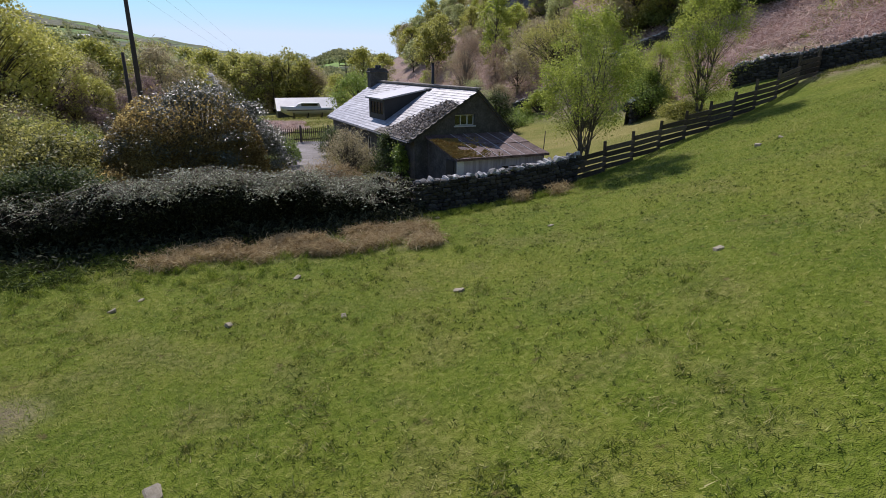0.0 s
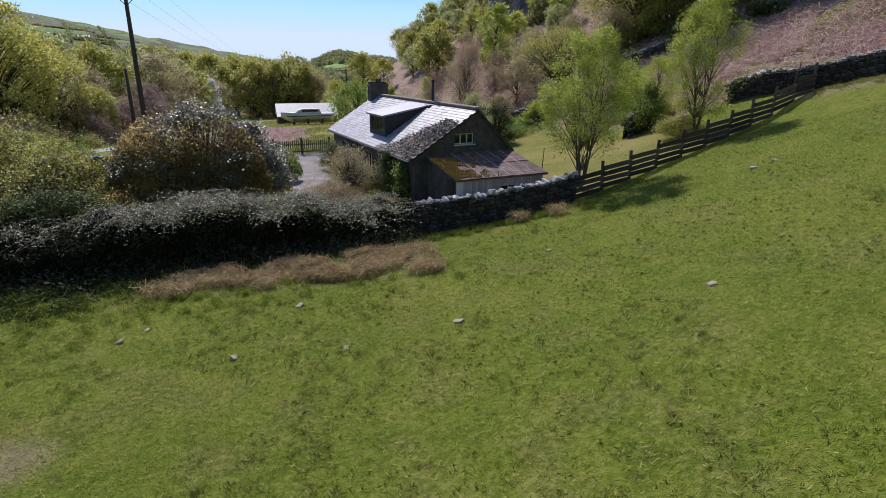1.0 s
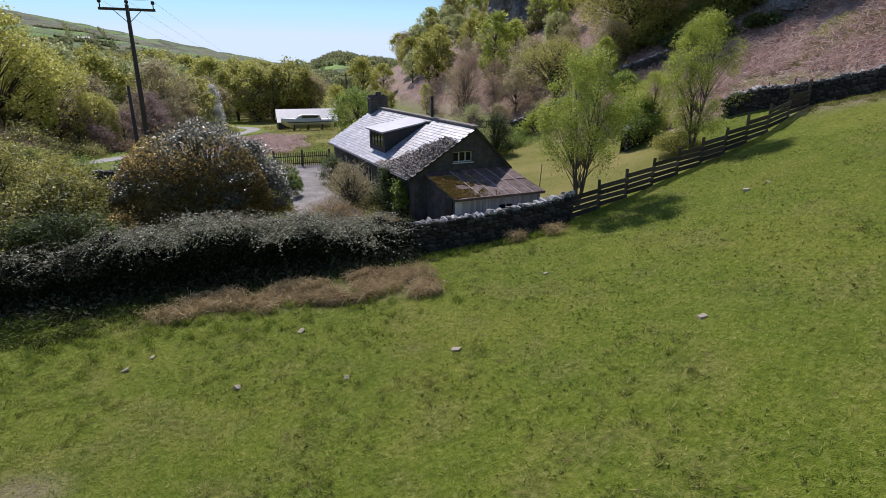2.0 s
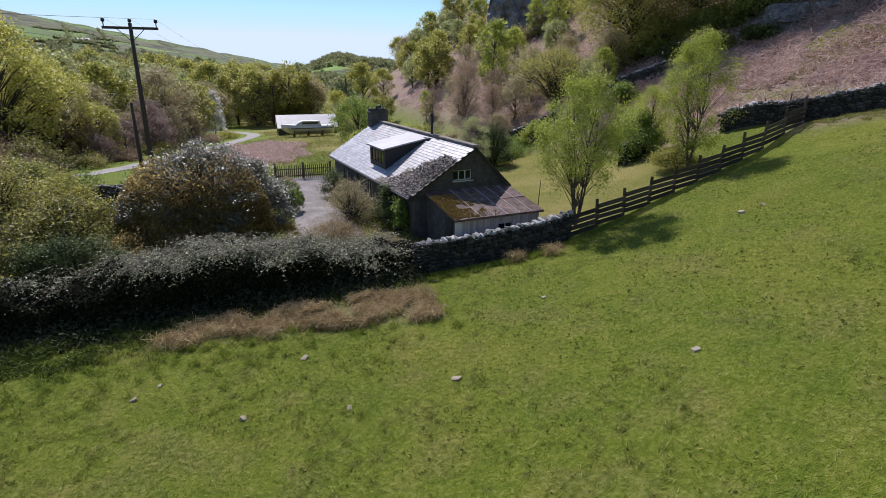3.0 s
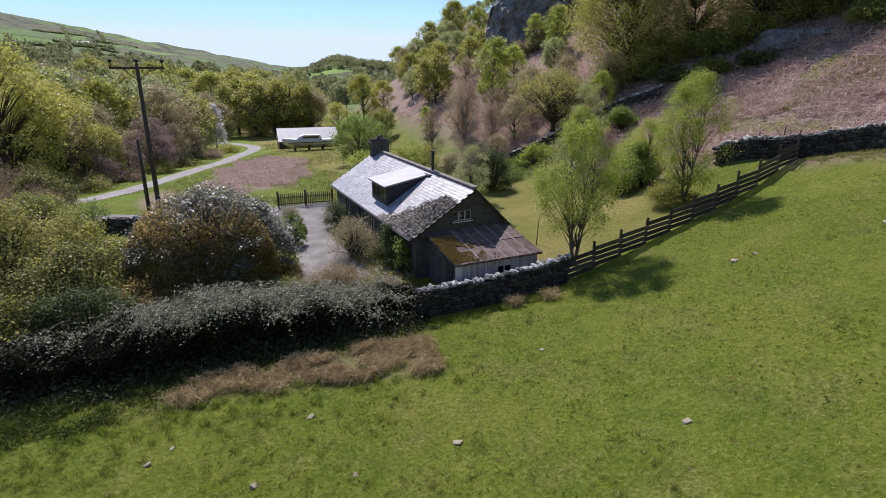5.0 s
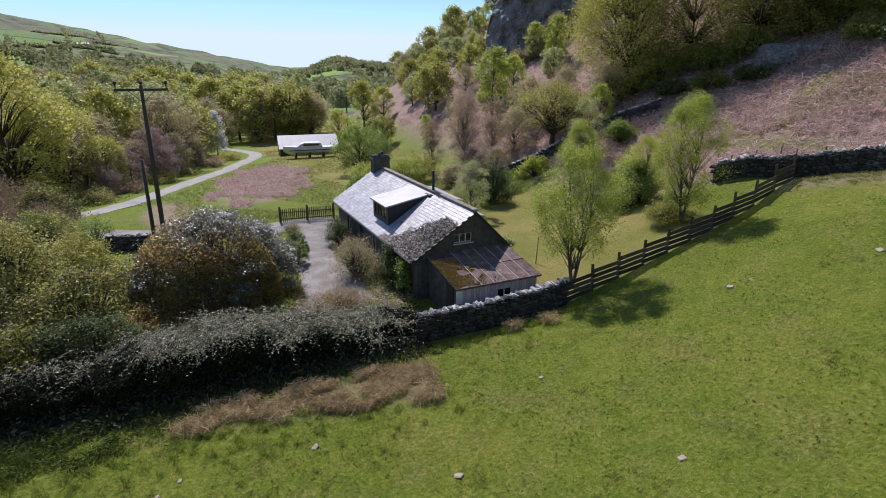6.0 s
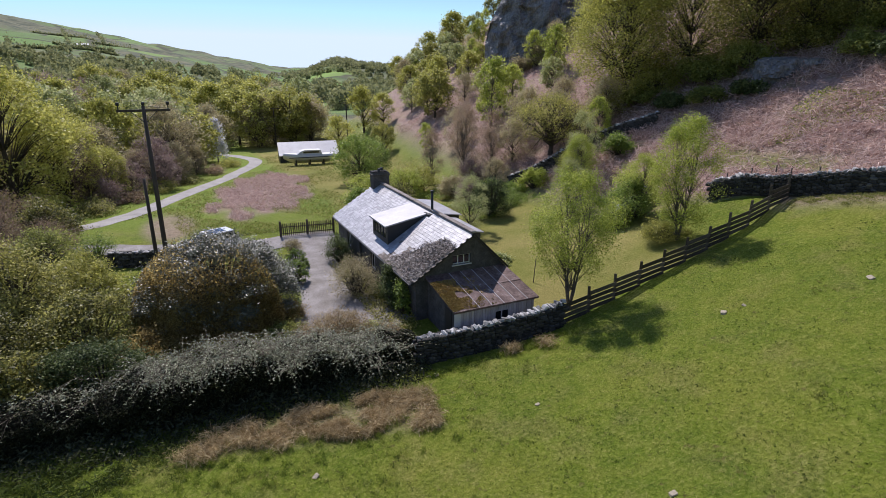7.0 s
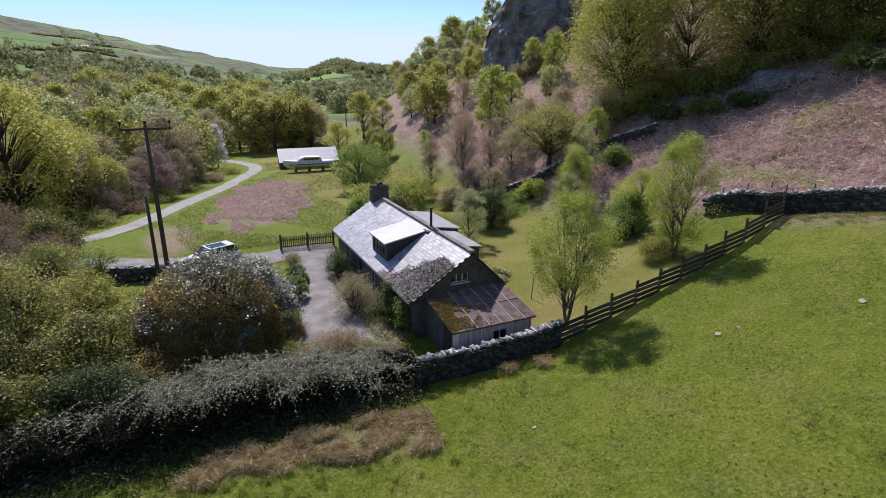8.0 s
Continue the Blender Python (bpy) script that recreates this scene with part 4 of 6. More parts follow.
def hedge():
    """Overgrown evergreen hedge on the field boundary, arching twigs along its top."""
    hd = thing("hedge", 0, 0, 0, "overgrown hedge along the field, shaded face and sunlit arching twigs put into leaf colour", "hedge")
    rg = np.random.default_rng(8)
    xs = np.array([-18, -12, -5.3, -3, -.4, 2.6, 6, 9.6])
    hs = np.array([2.1, 2.2, 2.3, 2.5, 2.8, 2.75, 2.25, 1.85])

    def prof(x):
        return np.interp(x, xs, hs) + .18 * np.sin(x * 1.7) + .12 * np.sin(x * 4.1 + 1)
    n = 52000
    x = rg.uniform(-18, 9.6, n)
    th = rg.uniform(-.25, math.pi + .2, n)
    k = 1 - np.abs(rg.normal(size=n)) * .13
    yc, wy = 23.3 + .12 * np.sin(x * .8), 1.25 - .35 * np.clip((x - 3) / 6, 0, 1)
    top = prof(x)
    base = ground_z(x, yc)
    y = yc - np.cos(th) * wy * k * (1 + .12 * np.sin(x * 3.1 + th * 2))
    z = base + np.maximum((top - base) * (.45 + .55 * np.sin(th)) * k, (rg.uniform(0, .5, n) * (top - base)) * (np.sin(th) < .3))
    m = 22000
    xf = rg.uniform(-18, 9.6, m)
    wf = 1.25 - .35 * np.clip((xf - 3) / 6, 0, 1)
    yf = 23.3 + .12 * np.sin(xf * .8) - wf * rg.uniform(.8, 1.08, m) * (1 + .1 * np.sin(xf * 3.1))
    zf = ground_z(xf, yf) + rg.uniform(0, 1, m) ** .8 * (prof(xf) - ground_z(xf, yf)) * .75
    pts = np.concatenate([np.stack([x, y, z], 1), np.stack([xf, yf, zf], 1)])
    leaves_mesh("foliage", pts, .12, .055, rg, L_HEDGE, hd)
    # Added near-black sheet, stands in for deep shade between the leaves
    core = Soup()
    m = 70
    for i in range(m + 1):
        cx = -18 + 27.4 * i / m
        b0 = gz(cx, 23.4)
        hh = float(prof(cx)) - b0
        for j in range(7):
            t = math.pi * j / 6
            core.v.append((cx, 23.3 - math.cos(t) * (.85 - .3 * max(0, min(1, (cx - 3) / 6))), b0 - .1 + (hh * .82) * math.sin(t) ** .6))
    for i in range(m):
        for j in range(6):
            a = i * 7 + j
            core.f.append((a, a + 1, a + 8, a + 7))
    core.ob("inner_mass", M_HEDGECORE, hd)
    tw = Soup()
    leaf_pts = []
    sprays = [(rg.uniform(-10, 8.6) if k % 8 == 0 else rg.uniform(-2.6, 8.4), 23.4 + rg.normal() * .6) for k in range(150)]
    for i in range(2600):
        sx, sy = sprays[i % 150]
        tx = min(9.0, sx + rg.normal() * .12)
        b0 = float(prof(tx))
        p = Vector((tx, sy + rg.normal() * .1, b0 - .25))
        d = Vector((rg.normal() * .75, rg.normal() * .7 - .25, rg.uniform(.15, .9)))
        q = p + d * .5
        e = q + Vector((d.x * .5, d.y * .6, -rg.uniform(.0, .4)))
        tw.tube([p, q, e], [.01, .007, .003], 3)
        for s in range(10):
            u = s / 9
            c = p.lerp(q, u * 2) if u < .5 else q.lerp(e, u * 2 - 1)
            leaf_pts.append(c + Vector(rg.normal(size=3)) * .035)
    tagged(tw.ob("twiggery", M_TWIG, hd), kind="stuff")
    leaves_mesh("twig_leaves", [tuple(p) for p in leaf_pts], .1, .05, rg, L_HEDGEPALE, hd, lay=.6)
    return hd


L_OLIVE = leafmat("bramble_leaf", [(0.06, 0.065, 0.018), (0.21, 0.21, 0.055), (0.5, 0.47, 0.14)])
hedge()


def rhododendron():
    b = bush("rhododendron", "large domed rhododendron with glossy dark leaves, bare stems below", 1.1, 30.9, 4.2, 3.7, 5.3, 72000, (.12, .055), L_RHODO, clumps=260, seed=21, hollow=.72, lift=.22, cluster=.1, flat=.7, lay=.55)
    rg = np.random.default_rng(2)
    pts = []
    for i in range(34000):
        a, e = rg.uniform(math.pi * .9, math.pi * 1.72), abs(rg.normal()) * .36
        k = rg.uniform(.97, 1.08)
        pts.append((4.25 * k * math.cos(a) * math.cos(e), 3.75 * k * math.sin(a) * math.cos(e), .6 + 4.4 * k * math.sin(e)))
    leaves_mesh("old_leaves", pts, .14, .06, rg, L_BRONZE, b, label="bronzed older leaves")
    sp = Soup()
    for i in range(8):
        a = 2 * math.pi * i / 8
        sp.tube([(math.cos(a) * .4, math.sin(a) * .4, -.2), (math.cos(a) * 1.3, math.sin(a) * 1.2, 1.4), (math.cos(a) * 2.6, math.sin(a) * 2.3, 3.0)], [.12, .09, .04], 6)
    sp.ob("trunk", M_BARK, b)


rhododendron()
bush("topiary_bush", "clipped rounded evergreen bush beside drive", 5.9, 34.9, .75, .75, 1.7, 5000, (.07, .05), L_GREEN, clumps=60, seed=1, hollow=.9, lift=.1, cluster=.12)
bush("topiary_bush", "clipped rounded evergreen bush beside drive", 6.5, 37.6, .75, .75, 1.5, 5000, (.07, .05), L_GREEN, clumps=60, seed=2, hollow=.9, lift=.1, cluster=.12)
bush("garden_shrub", "grey twiggy shrub against the gate", 7.0, 41.5, .7, .6, 1.3, 2200, (.12, .04), L_GREY, seed=33, clumps=30)
bush("wall_shrub", "green evergreen shrub against the cottage wall", 9.6, 38.0, .75, 1.1, 2.6, 5000, (.1, .05), L_EVERGREEN, seed=3, cluster=.25)
bush("grey_shrub", "grey-brown twiggy shrub beside the drive", 8.9, 31.2, 1.35, 1.5, 2.5, 6500, (.16, .028), L_GREY, seed=4, clumps=60, cluster=.3)
bush("climbing_shrub", "dark green climber on the cottage corner", 10.35, 29.0, .45, 1.1, 2.6, 5000, (.11, .07), L_EVERGREEN, seed=5, cluster=.25)
bush("ivy_bush", "green ivy on the cottage corner wall", 10.4, 27.3, .35, .7, 2.3, 2600, (.1, .07), L_GREEN, seed=15, cluster=.2)
bush("dead_stem_shrub", "dry brown stems of a garden shrub", 6.0, 25.6, 2.1, .9, 1.9, 8500, (.3, .018), L_RUSH, seed=6, clumps=90, cluster=.25, up=.6, lay=0.0)
bush("tan_perennial", "tan and green garden perennials behind the wall", 8.5, 24.9, .9, .7, .95, 2500, (.2, .03), L_RUSH, seed=7, up=.5, lay=0.0)
bush("small_shrub", "small yellow-green garden shrub", 8.0, 25.6, .55, .5, .9, 1600, (.09, .05), L_BIRCH, seed=17)
bush("holly_bush", "dark glossy holly bush", -4.4, 25.7, 2.6, 1.3, 2.5, 16000, (.11, .07), L_EVERGREEN, seed=8, clumps=70, cluster=.22)
bush("hedge_shrub", "light green leafy thicket shrub", -5.2, 30.6, 2.9, 2.2, 2.9, 12000, (.16, .09), L_OLIVE, seed=9, clumps=70, cluster=.25)
bush("thicket_shrub", "olive-green leafy thicket shrub", -9.2, 34.6, 2.8, 2.6, 5.2, 14000, (.15, .09), L_OLIVE, seed=10, clumps=90, cluster=.2)
bush("thicket_shrub", "green and bronze leafy thicket shrub", -6.6, 37.4, 2.0, 2.0, 3.4, 9000, (.14, .08), L_OAK, seed=11, clumps=70, cluster=.22)
bush("thicket_shrub", "low olive-green thicket shrub", -9.6, 29.6, 2.4, 2.2, 3.0, 9000, (.14, .08), L_OLIVE, seed=12, clumps=70, cluster=.22)
bush("thicket_shrub", "dark green thicket shrub beside hedge", -13.2, 28.5, 2.6, 2.2, 3.6, 8000, (.14, .08), L_EVERGREEN, seed=13, clumps=70, cluster=.22)
bush("thicket_shrub", "olive-green leafy thicket shrub", -13.6, 38.5, 3.0, 3.0, 5.0, 9000, (.17, .1), L_OLIVE, seed=14, clumps=80, cluster=.2)
bush("brown_thicket", "leafless brown thicket beside lane", -10.5, 48.5, 2.8, 2.4, 3.2, 7000, (.3, .02), L_BROWN, seed=16, clumps=80, cluster=.25)
bush("brown_thicket", "leafless brown thicket beside lane", -14.0, 53.0, 3.0, 2.4, 3.4, 7000, (.3, .02), L_BROWN, seed=18, clumps=80, cluster=.25)
bush("lane_thicket", "tangled olive thicket at the lane side", -10.6, 53.6, 2.6, 2.2, 3.9, 8000, (.18, .1), L_OLIVE, seed=26, clumps=80, cluster=.22)
bush("lane_thicket", "brown twiggy thicket at the lane side", -14.2, 57.5, 3.0, 2.2, 4.2, 8000, (.3, .03), L_BROWN, seed=27, clumps=80, cluster=.25)
bush("lane_thicket", "dark bramble thicket at the lane side", -9.6, 45.6, 2.2, 2.0, 2.8, 6000, (.16, .08), L_DEEP, seed=28, clumps=70, cluster=.22)
for i, (x, y, h) in enumerate(((-8.5, 66.5, 1.5), (-5.6, 73.0, 1.3), (-2.4, 79.5, 1.6), (.6, 86.0, 1.2), (4.6, 94.5, 1.5), (8.0, 104.0, 1.4))):
    bush("verge_scrub", "low brown and green scrub on the lane verge", x, y, 1.6, 2.6, h, 2600, (.24, .07), (L_OLIVE, L_BROWN, L_OAK)[i % 3], seed=140 + i, clumps=40)
bush("small_shrub", "green shrub beside parking strip", -6.5, 46.5, 1.3, 1.2, 1.8, 3000, (.12, .06), L_GREEN, seed=19)
bush("thicket_shrub", "olive and bronze thicket overhanging the hedge", -8.6, 25.6, 2.6, 1.5, 2.9, 12000, (.16, .1), L_OLIVE, seed=24, clumps=80, cluster=.2)
bush("thicket_shrub", "olive-green thicket overhanging the hedge", -12.6, 25.4, 2.4, 1.5, 2.8, 9000, (.16, .1), L_OLIVE, seed=25, clumps=70, cluster=.2)
bush("bramble", "dark bramble beside rhododendron", -2.4, 27.4, 1.7, 1.0, 1.7, 5000, (.12, .05), L_BRONZE, seed=20)
bush("bramble", "dark green bramble beside rhododendron", 3.6, 27.2, 1.3, .9, 1.1, 4000, (.12, .05), L_DEEP, seed=22)
bush("bramble", "low bronze planting beside the drive", 4.3, 29.6, .9, 1.0, 1.2, 3000, (.12, .05), L_BRONZE, seed=23)
wall("low_wall", [(-5.4, 43.8), (-2.6, 42.8), (.2, 43.2)], 1.0, "low dark dry-stone wall beside the parking strip", parts=0)

# Trees in and round the garden
birch = tree("birch_tree", "young birch with fresh lime-green leaves", 7.8, 2.4, 2.3, 130, 26000, (.085, .06), L_BIRCH, M_BIRCHBARK, .12, 4, 11, "oval", .5, .2)
plant(birch, 18.55, 22.6)
birch2 = tree("birch_tree", "slender birch with fresh lime-green leaves", 7.8, 2.2, 1.5, 120, 25000, (.085, .06), L_BIRCH, M_BIRCHBARK, .12, 2, 12, "oval", .5, .22)
plant(birch2, 28.3, 24.3, 130)
plant(birch2, 31.0, 30.5, 20, .62)
plant(birch2, 33.5, 41.0, 200, .72)
willow = tree("willow_tree", "small willow with pale grey-green leaves", 4.9, 1.5, .5, 60, 8000, (.1, .045), L_PALEGREEN, M_BARK, .09, 2, 13, "oval", .2, .25)
plant(willow, 21.9, 40.5)
plant(willow, 36.5, 44.0, 60, 1.25)
plant(willow, 30.5, 38.5, 160, 1.0)
bush("garden_tree_bush", "dense dark green bush on the lawn edge", 25.9, 44.0, 1.7, 1.6, 3.9, 9000, (.13, .07), L_EVERGREEN, seed=31, clumps=70, cluster=.22)
bush("bank_shrub", "bright green low shrub on the bank", 29.6, 46.5, 2.6, 1.6, 1.0, 6000, (.16, .06), L_GREEN, seed=32, clumps=60)
bush("bank_shrub", "bright green low shrub on the bank", 31.8, 49.5, 2.2, 1.5, .9, 4500, (.16, .06), L_GREEN, seed=132, clumps=50)
bush("bank_shrub", "bright green low shrub on the bank", 27.6, 48.6, 2.0, 1.5, .7, 4000, (.16, .06), L_GREEN, seed=133, clumps=50)
bush("hazel_bush", "bright green hazel bush behind birch", 30.0, 30.6, 1.7, 1.6, 3.6, 9000, (.11, .08), L_GREEN, seed=34, clumps=60, cluster=.25)
bush("hazel_bush", "bright green hazel bush behind birch", 32.8, 33.0, 1.8, 1.6, 3.6, 8000, (.11, .08), L_BIRCH, seed=35, clumps=60, cluster=.25)
bush("low_conifer", "low spreading evergreen beneath the birch", 28.2, 25.3, 1.8, 1.3, 1.2, 6000, (.16, .04), L_OAK, seed=36, clumps=50, flat=.5)
bush("vegetable_bed", "grey-green leafy vegetable bed on lawn", 19.6, 31.8, 1.0, 1.2, .45, 2600, (.14, .1), L_PALEGREEN, seed=37, clumps=30)
bush("red_shrub", "dark red shrub beside outshut", 19.0, 33.7, .7, .6, .9, 1500, (.1, .06), L_BRONZE, seed=38)
wall("ruined_wall", [(28.3, 30.1), (30.8, 31.2), (33.0, 32.0)], 1.5, "dark ruined dry-stone wall below the birch", parts=0)
wall("bank_wall", [(32.6, 51.5), (35.2, 49.6), (38.5, 48.5), (41.5, 46.0), (44, 42.5)], 1.2, "dark dry-stone wall along the bank", parts=0)
for i, (x, y, r, h, lm) in enumerate(((22.9, 58.5, 2.4, 3.6, L_BIRCH), (18.2, 58.6, 2.1, 3.2, L_BIRCH), (25.8, 61.0, 2.4, 3.4, L_YELLOW), (16.6, 55.0, 1.6, 2.2, L_GREEN), (20.5, 54.5, 1.9, 2.4, L_OLIVE), (27.5, 55.0, 1.8, 2.6, L_GREY), (29.5, 51.0, 1.6, 2.4, L_GREEN),
                                       (33.2, 47.6, 1.5, 2.3, L_BIRCH), (36.4, 45.2, 1.7, 2.6, L_YELLOW), (39.4, 42.4, 1.6, 2.2, L_GREEN), (31.0, 55.6, 1.8, 2.0, L_PURPLE))):
    bush("back_shrub", "leafy yellow-green shrub behind the cottage", x, y, r, r * .9, h, 5000, (.17, .1), lm, seed=60 + i, clumps=60, cluster=.24)
orch = tree("orchard_tree", "spreading tree with grey limbs and olive leaves", 6.2, 4.6, 2.2, 120, 12000, (.16, .09), L_OAK, trunk=.28, seed=41, cluster=.2, bare=True)
plant(orch, 38.3, 52.0)
stow(orch)
brown = tree("bare_tree", "tall slender tree with brown bare twigs", 9.6, 2.0, 1.0, 110, 9000, (.35, .022), L_BROWN, M_BIRCHBARK, .12, 2, 42, "oval", 0, .3, bare=True)
plant(brown, 31.5, 60.0)
for x, y, a, k in ((34.5, 66.0, 90, .9), (29.2, 64.5, 40, .75), (33.6, 57.5, 200, .62), (35.6, 60.5, 310, .7)):
    plant(brown, x, y, a, k)
stow(brown)
st = Soup()
st.tube([(0, 0, -.2), (.12, 0, 1.75)], [.03, .025], 6)
stick = thing("clothes_post", 19.1, 26.9, gz(19.1, 26.9), "thin leaning wooden clothes post on lawn", "post")
st.ob("shaft", M_POLE, stick)

# Woods: patterns, planted many times
K = {
    "oak": tree("oak_tree", "broad tree with fresh olive-green leaves", 11, 4.4, 1.2, 56, 4200, (.46, .34), L_OAK, seed=3, trunk=.28, cluster=.26, tri=True),
    "pale": tree("ash_tree", "rounded tree with pale green young leaves", 11, 4.2, 1.4, 56, 4200, (.42, .3), L_PALEGREEN, seed=33, trunk=.26, cluster=.24, tri=True),
    "yellow": tree("sycamore_tree", "broad tree with yellow-green spring leaves", 12, 4.6, 1.2, 80, 4600, (.42, .32), L_YELLOW, seed=4, trunk=.3, cluster=.25, tri=True),
    "grey": tree("budding_tree", "half-bare tree with grey-brown twigs", 10, 3.8, .8, 60, 3600, (.9, .1), L_GREY, seed=5, trunk=.24, cluster=.34, bare=True, tri=True),
    "twig": tree("bare_tree", "bare tree with purple-brown twigs", 9, 3.6, .8, 60, 3200, (.9, .09), L_PURPLE, seed=6, trunk=.22, cluster=.34, bare=True, tri=True),
    "lime": tree("birch_tree", "slender birch with light green leaves", 9, 2.4, 1.2, 80, 5200, (.24, .17), L_BIRCH, M_BIRCHBARK, .14, 1, 7, "oval", .3, .24, tri=True),
    "deep": tree("oak_tree", "large tree with deep green leaves in shade", 12, 4.8, .5, 100, 7500, (.42, .3), L_DEEP, seed=8, trunk=.3, cluster=.22, tri=True),
}
K["green"] = tree("alder_tree", "rounded tree with fresh green leaves", 9, 4.6, 1.4, 90, 9000, (.26, .2), L_GREEN, seed=9, trunk=.25, cluster=.24)
big_yellow = tree("sycamore_tree", "large tree with yellow-green spring leaves beside lane", 14, 5.6, 1.0, 150, 16000, (.26, .2), L_YELLOW, seed=14, trunk=.35, cluster=.2)
big_oak = tree("oak_tree", "large oak with golden-green young leaves below the crag", 15, 6.2, .8, 240, 26000, (.21, .16), L_YELLOW, seed=24, trunk=.16, cluster=.26)
for x, y, s in ((-15.6, 69, 1.05), (-12.0, 73.5, .78), (-8.0, 76, .45), (-22, 64, 1.0), (-23, 82, .95)):
    plant(big_yellow, x, y, x * 37, s)
mid_oak = tree("oak_tree", "large oak with olive-green young leaves below the crag", 14, 6.0, .4, 260, 21000, (.22, .16), L_OAK, seed=25, trunk=.15, cluster=.3)
for x, y, s in ((48.0, 51.5, 1.0), (50.5, 57.0, .9)):
    plant(big_oak, x, y, x * 51, s)
for x, y, s in ((52.0, 46.5, .95), (54.5, 40.5, .9), (60.0, 45.0, 1.1), (61.0, 33.5, .9), (61.5, 25.5, .85), (65, 19, .9), (56.6, 36.5, .72), (57.5, 31.0, .75), (58.0, 25.5, .7)):
    plant(mid_oak, x, y, x * 57, s)
stow(mid_oak)
for i, (x, y, r, h, lm) in enumerate(((45.6, 50.6, 2.6, 3.2, L_OAK), (48.6, 47.4, 3.0, 3.6, L_OAK), (50.8, 43.6, 2.8, 3.0, L_DEEP), (52.8, 39.6, 2.8, 2.8, L_DEEP), (55.5, 35.8, 2.6, 2.2, L_OLIVE), (57.6, 30.5, 2.6, 2.2, L_DEEP), (59.5, 25.5, 2.6, 2.4, L_OLIVE),
                                       (47.2, 48.0, 2.2, 2.0, L_DEEP), (46.6, 43.2, 2.0, 1.5, L_EVERGREEN), (47.6, 39.6, 2.0, 1.5, L_DEEP), (49.2, 36.4, 1.8, 1.2, L_EVERGREEN), (54.2, 30.0, 2.0, 1.8, L_DEEP), (53.6, 27.2, 2.2, 1.6, L_EVERGREEN), (54.8, 23.4, 2.4, 2.0, L_DEEP), (50.6, 41.5, 2.2, 2.2, L_DEEP))):
    bush("understory_shrub", "leafy shrub in the shade of oaks", x, y, r, r * .9, h, 4200, (.24, .15), lm, seed=80 + i, clumps=60, cluster=.26)
for x, y, s in ((60.0, 28.5, .9), (59.0, 36.0, .7), (63.5, 35, .95), (65, 31, 1.0), (66, 37, 1.0), (66, 24, 1.1), (71, 30, 1.1), (69, 47, .9), (62.5, 22.0, .8), (68, 16, 1.1), (74, 22, 1.1)):
    plant(K["deep"], x, y, x * 77 + y * 13, s * 1.0)
rt = random.Random(4)


def lane_x(y):
    return float(np.interp(y, [48, 56.3, 59.9, 65.1, 73.4, 82.8, 95.9, 106, 113, 120, 127.6, 133], [-30, -14, -8.2, -4.35, -.9, 3.7, 9.2, 12.5, 13.2, 12, 9.3, 3]))


def scatter(n, b0, b1, r0, r1, names, s0, s1, gap=4.5, ok=None, tall=1.0):
    """Plants up to n trees over a sector of the valley, none too near another."""
    placed = []
    for i in range(n * 6):
        if len(placed) >= n:
            break
        b, r = radians(rt.uniform(b0, b1)), math.sqrt(rt.uniform(r0 * r0, r1 * r1))
        x, y = r * math.sin(b), r * math.cos(b)
        if (ok and not ok(x, y)) or any((x - p) ** 2 + (y - q) ** 2 < gap * gap for p, q in placed):
            continue
        placed.append((x, y))
        s = rt.uniform(s0, s1)
        plant(K[rt.choice(names)], x, y, rt.uniform(0, 360), s, s * tall * rt.uniform(.9, 1.15))


def left_of_lane(x, y):
    if abs(x - .06 * y) < 2.6 and y < 121:
        return False
    return (y < 130 and x < lane_x(y) - 5.5) or (y >= 138 and x < 33)


scatter(20, -20, 5, 72, 112, ["grey", "twig", "grey", "oak"], .5, .8, 4.0, left_of_lane)
scatter(40, -18, 8, 92, 140, ["oak", "grey", "yellow", "pale", "grey"], .8, 1.15, 5.5, left_of_lane)
scatter(54, -16, 18, 138, 215, ["oak", "pale", "yellow", "grey", "pale", "oak"], .95, 1.4, 7, left_of_lane)
scatter(16, 7, 15.5, 138, 175, ["twig", "grey", "twig", "oak"], .8, 1.15, 5, left_of_lane)
scatter(40, -17, -6.5, 125, 240, ["twig", "twig", "twig", "grey"], 1.0, 1.5, 6)
scatter(24, -6, 20, 215, 290, ["oak", "pale", "grey", "oak"], 1.0, 1.4, 9, lambda x, y: x < 50)


scatter(22, -12, 6, 68, 118, ["grey", "twig", "grey"], .32, .55, 3.0, lambda x, y: y < 122 and lane_x(y) - 11 < x < lane_x(y) - 4 and left_of_lane(x - 1.5, y))


def bank(x, y):
    return x > 33 + .12 * (y - 48) + 4


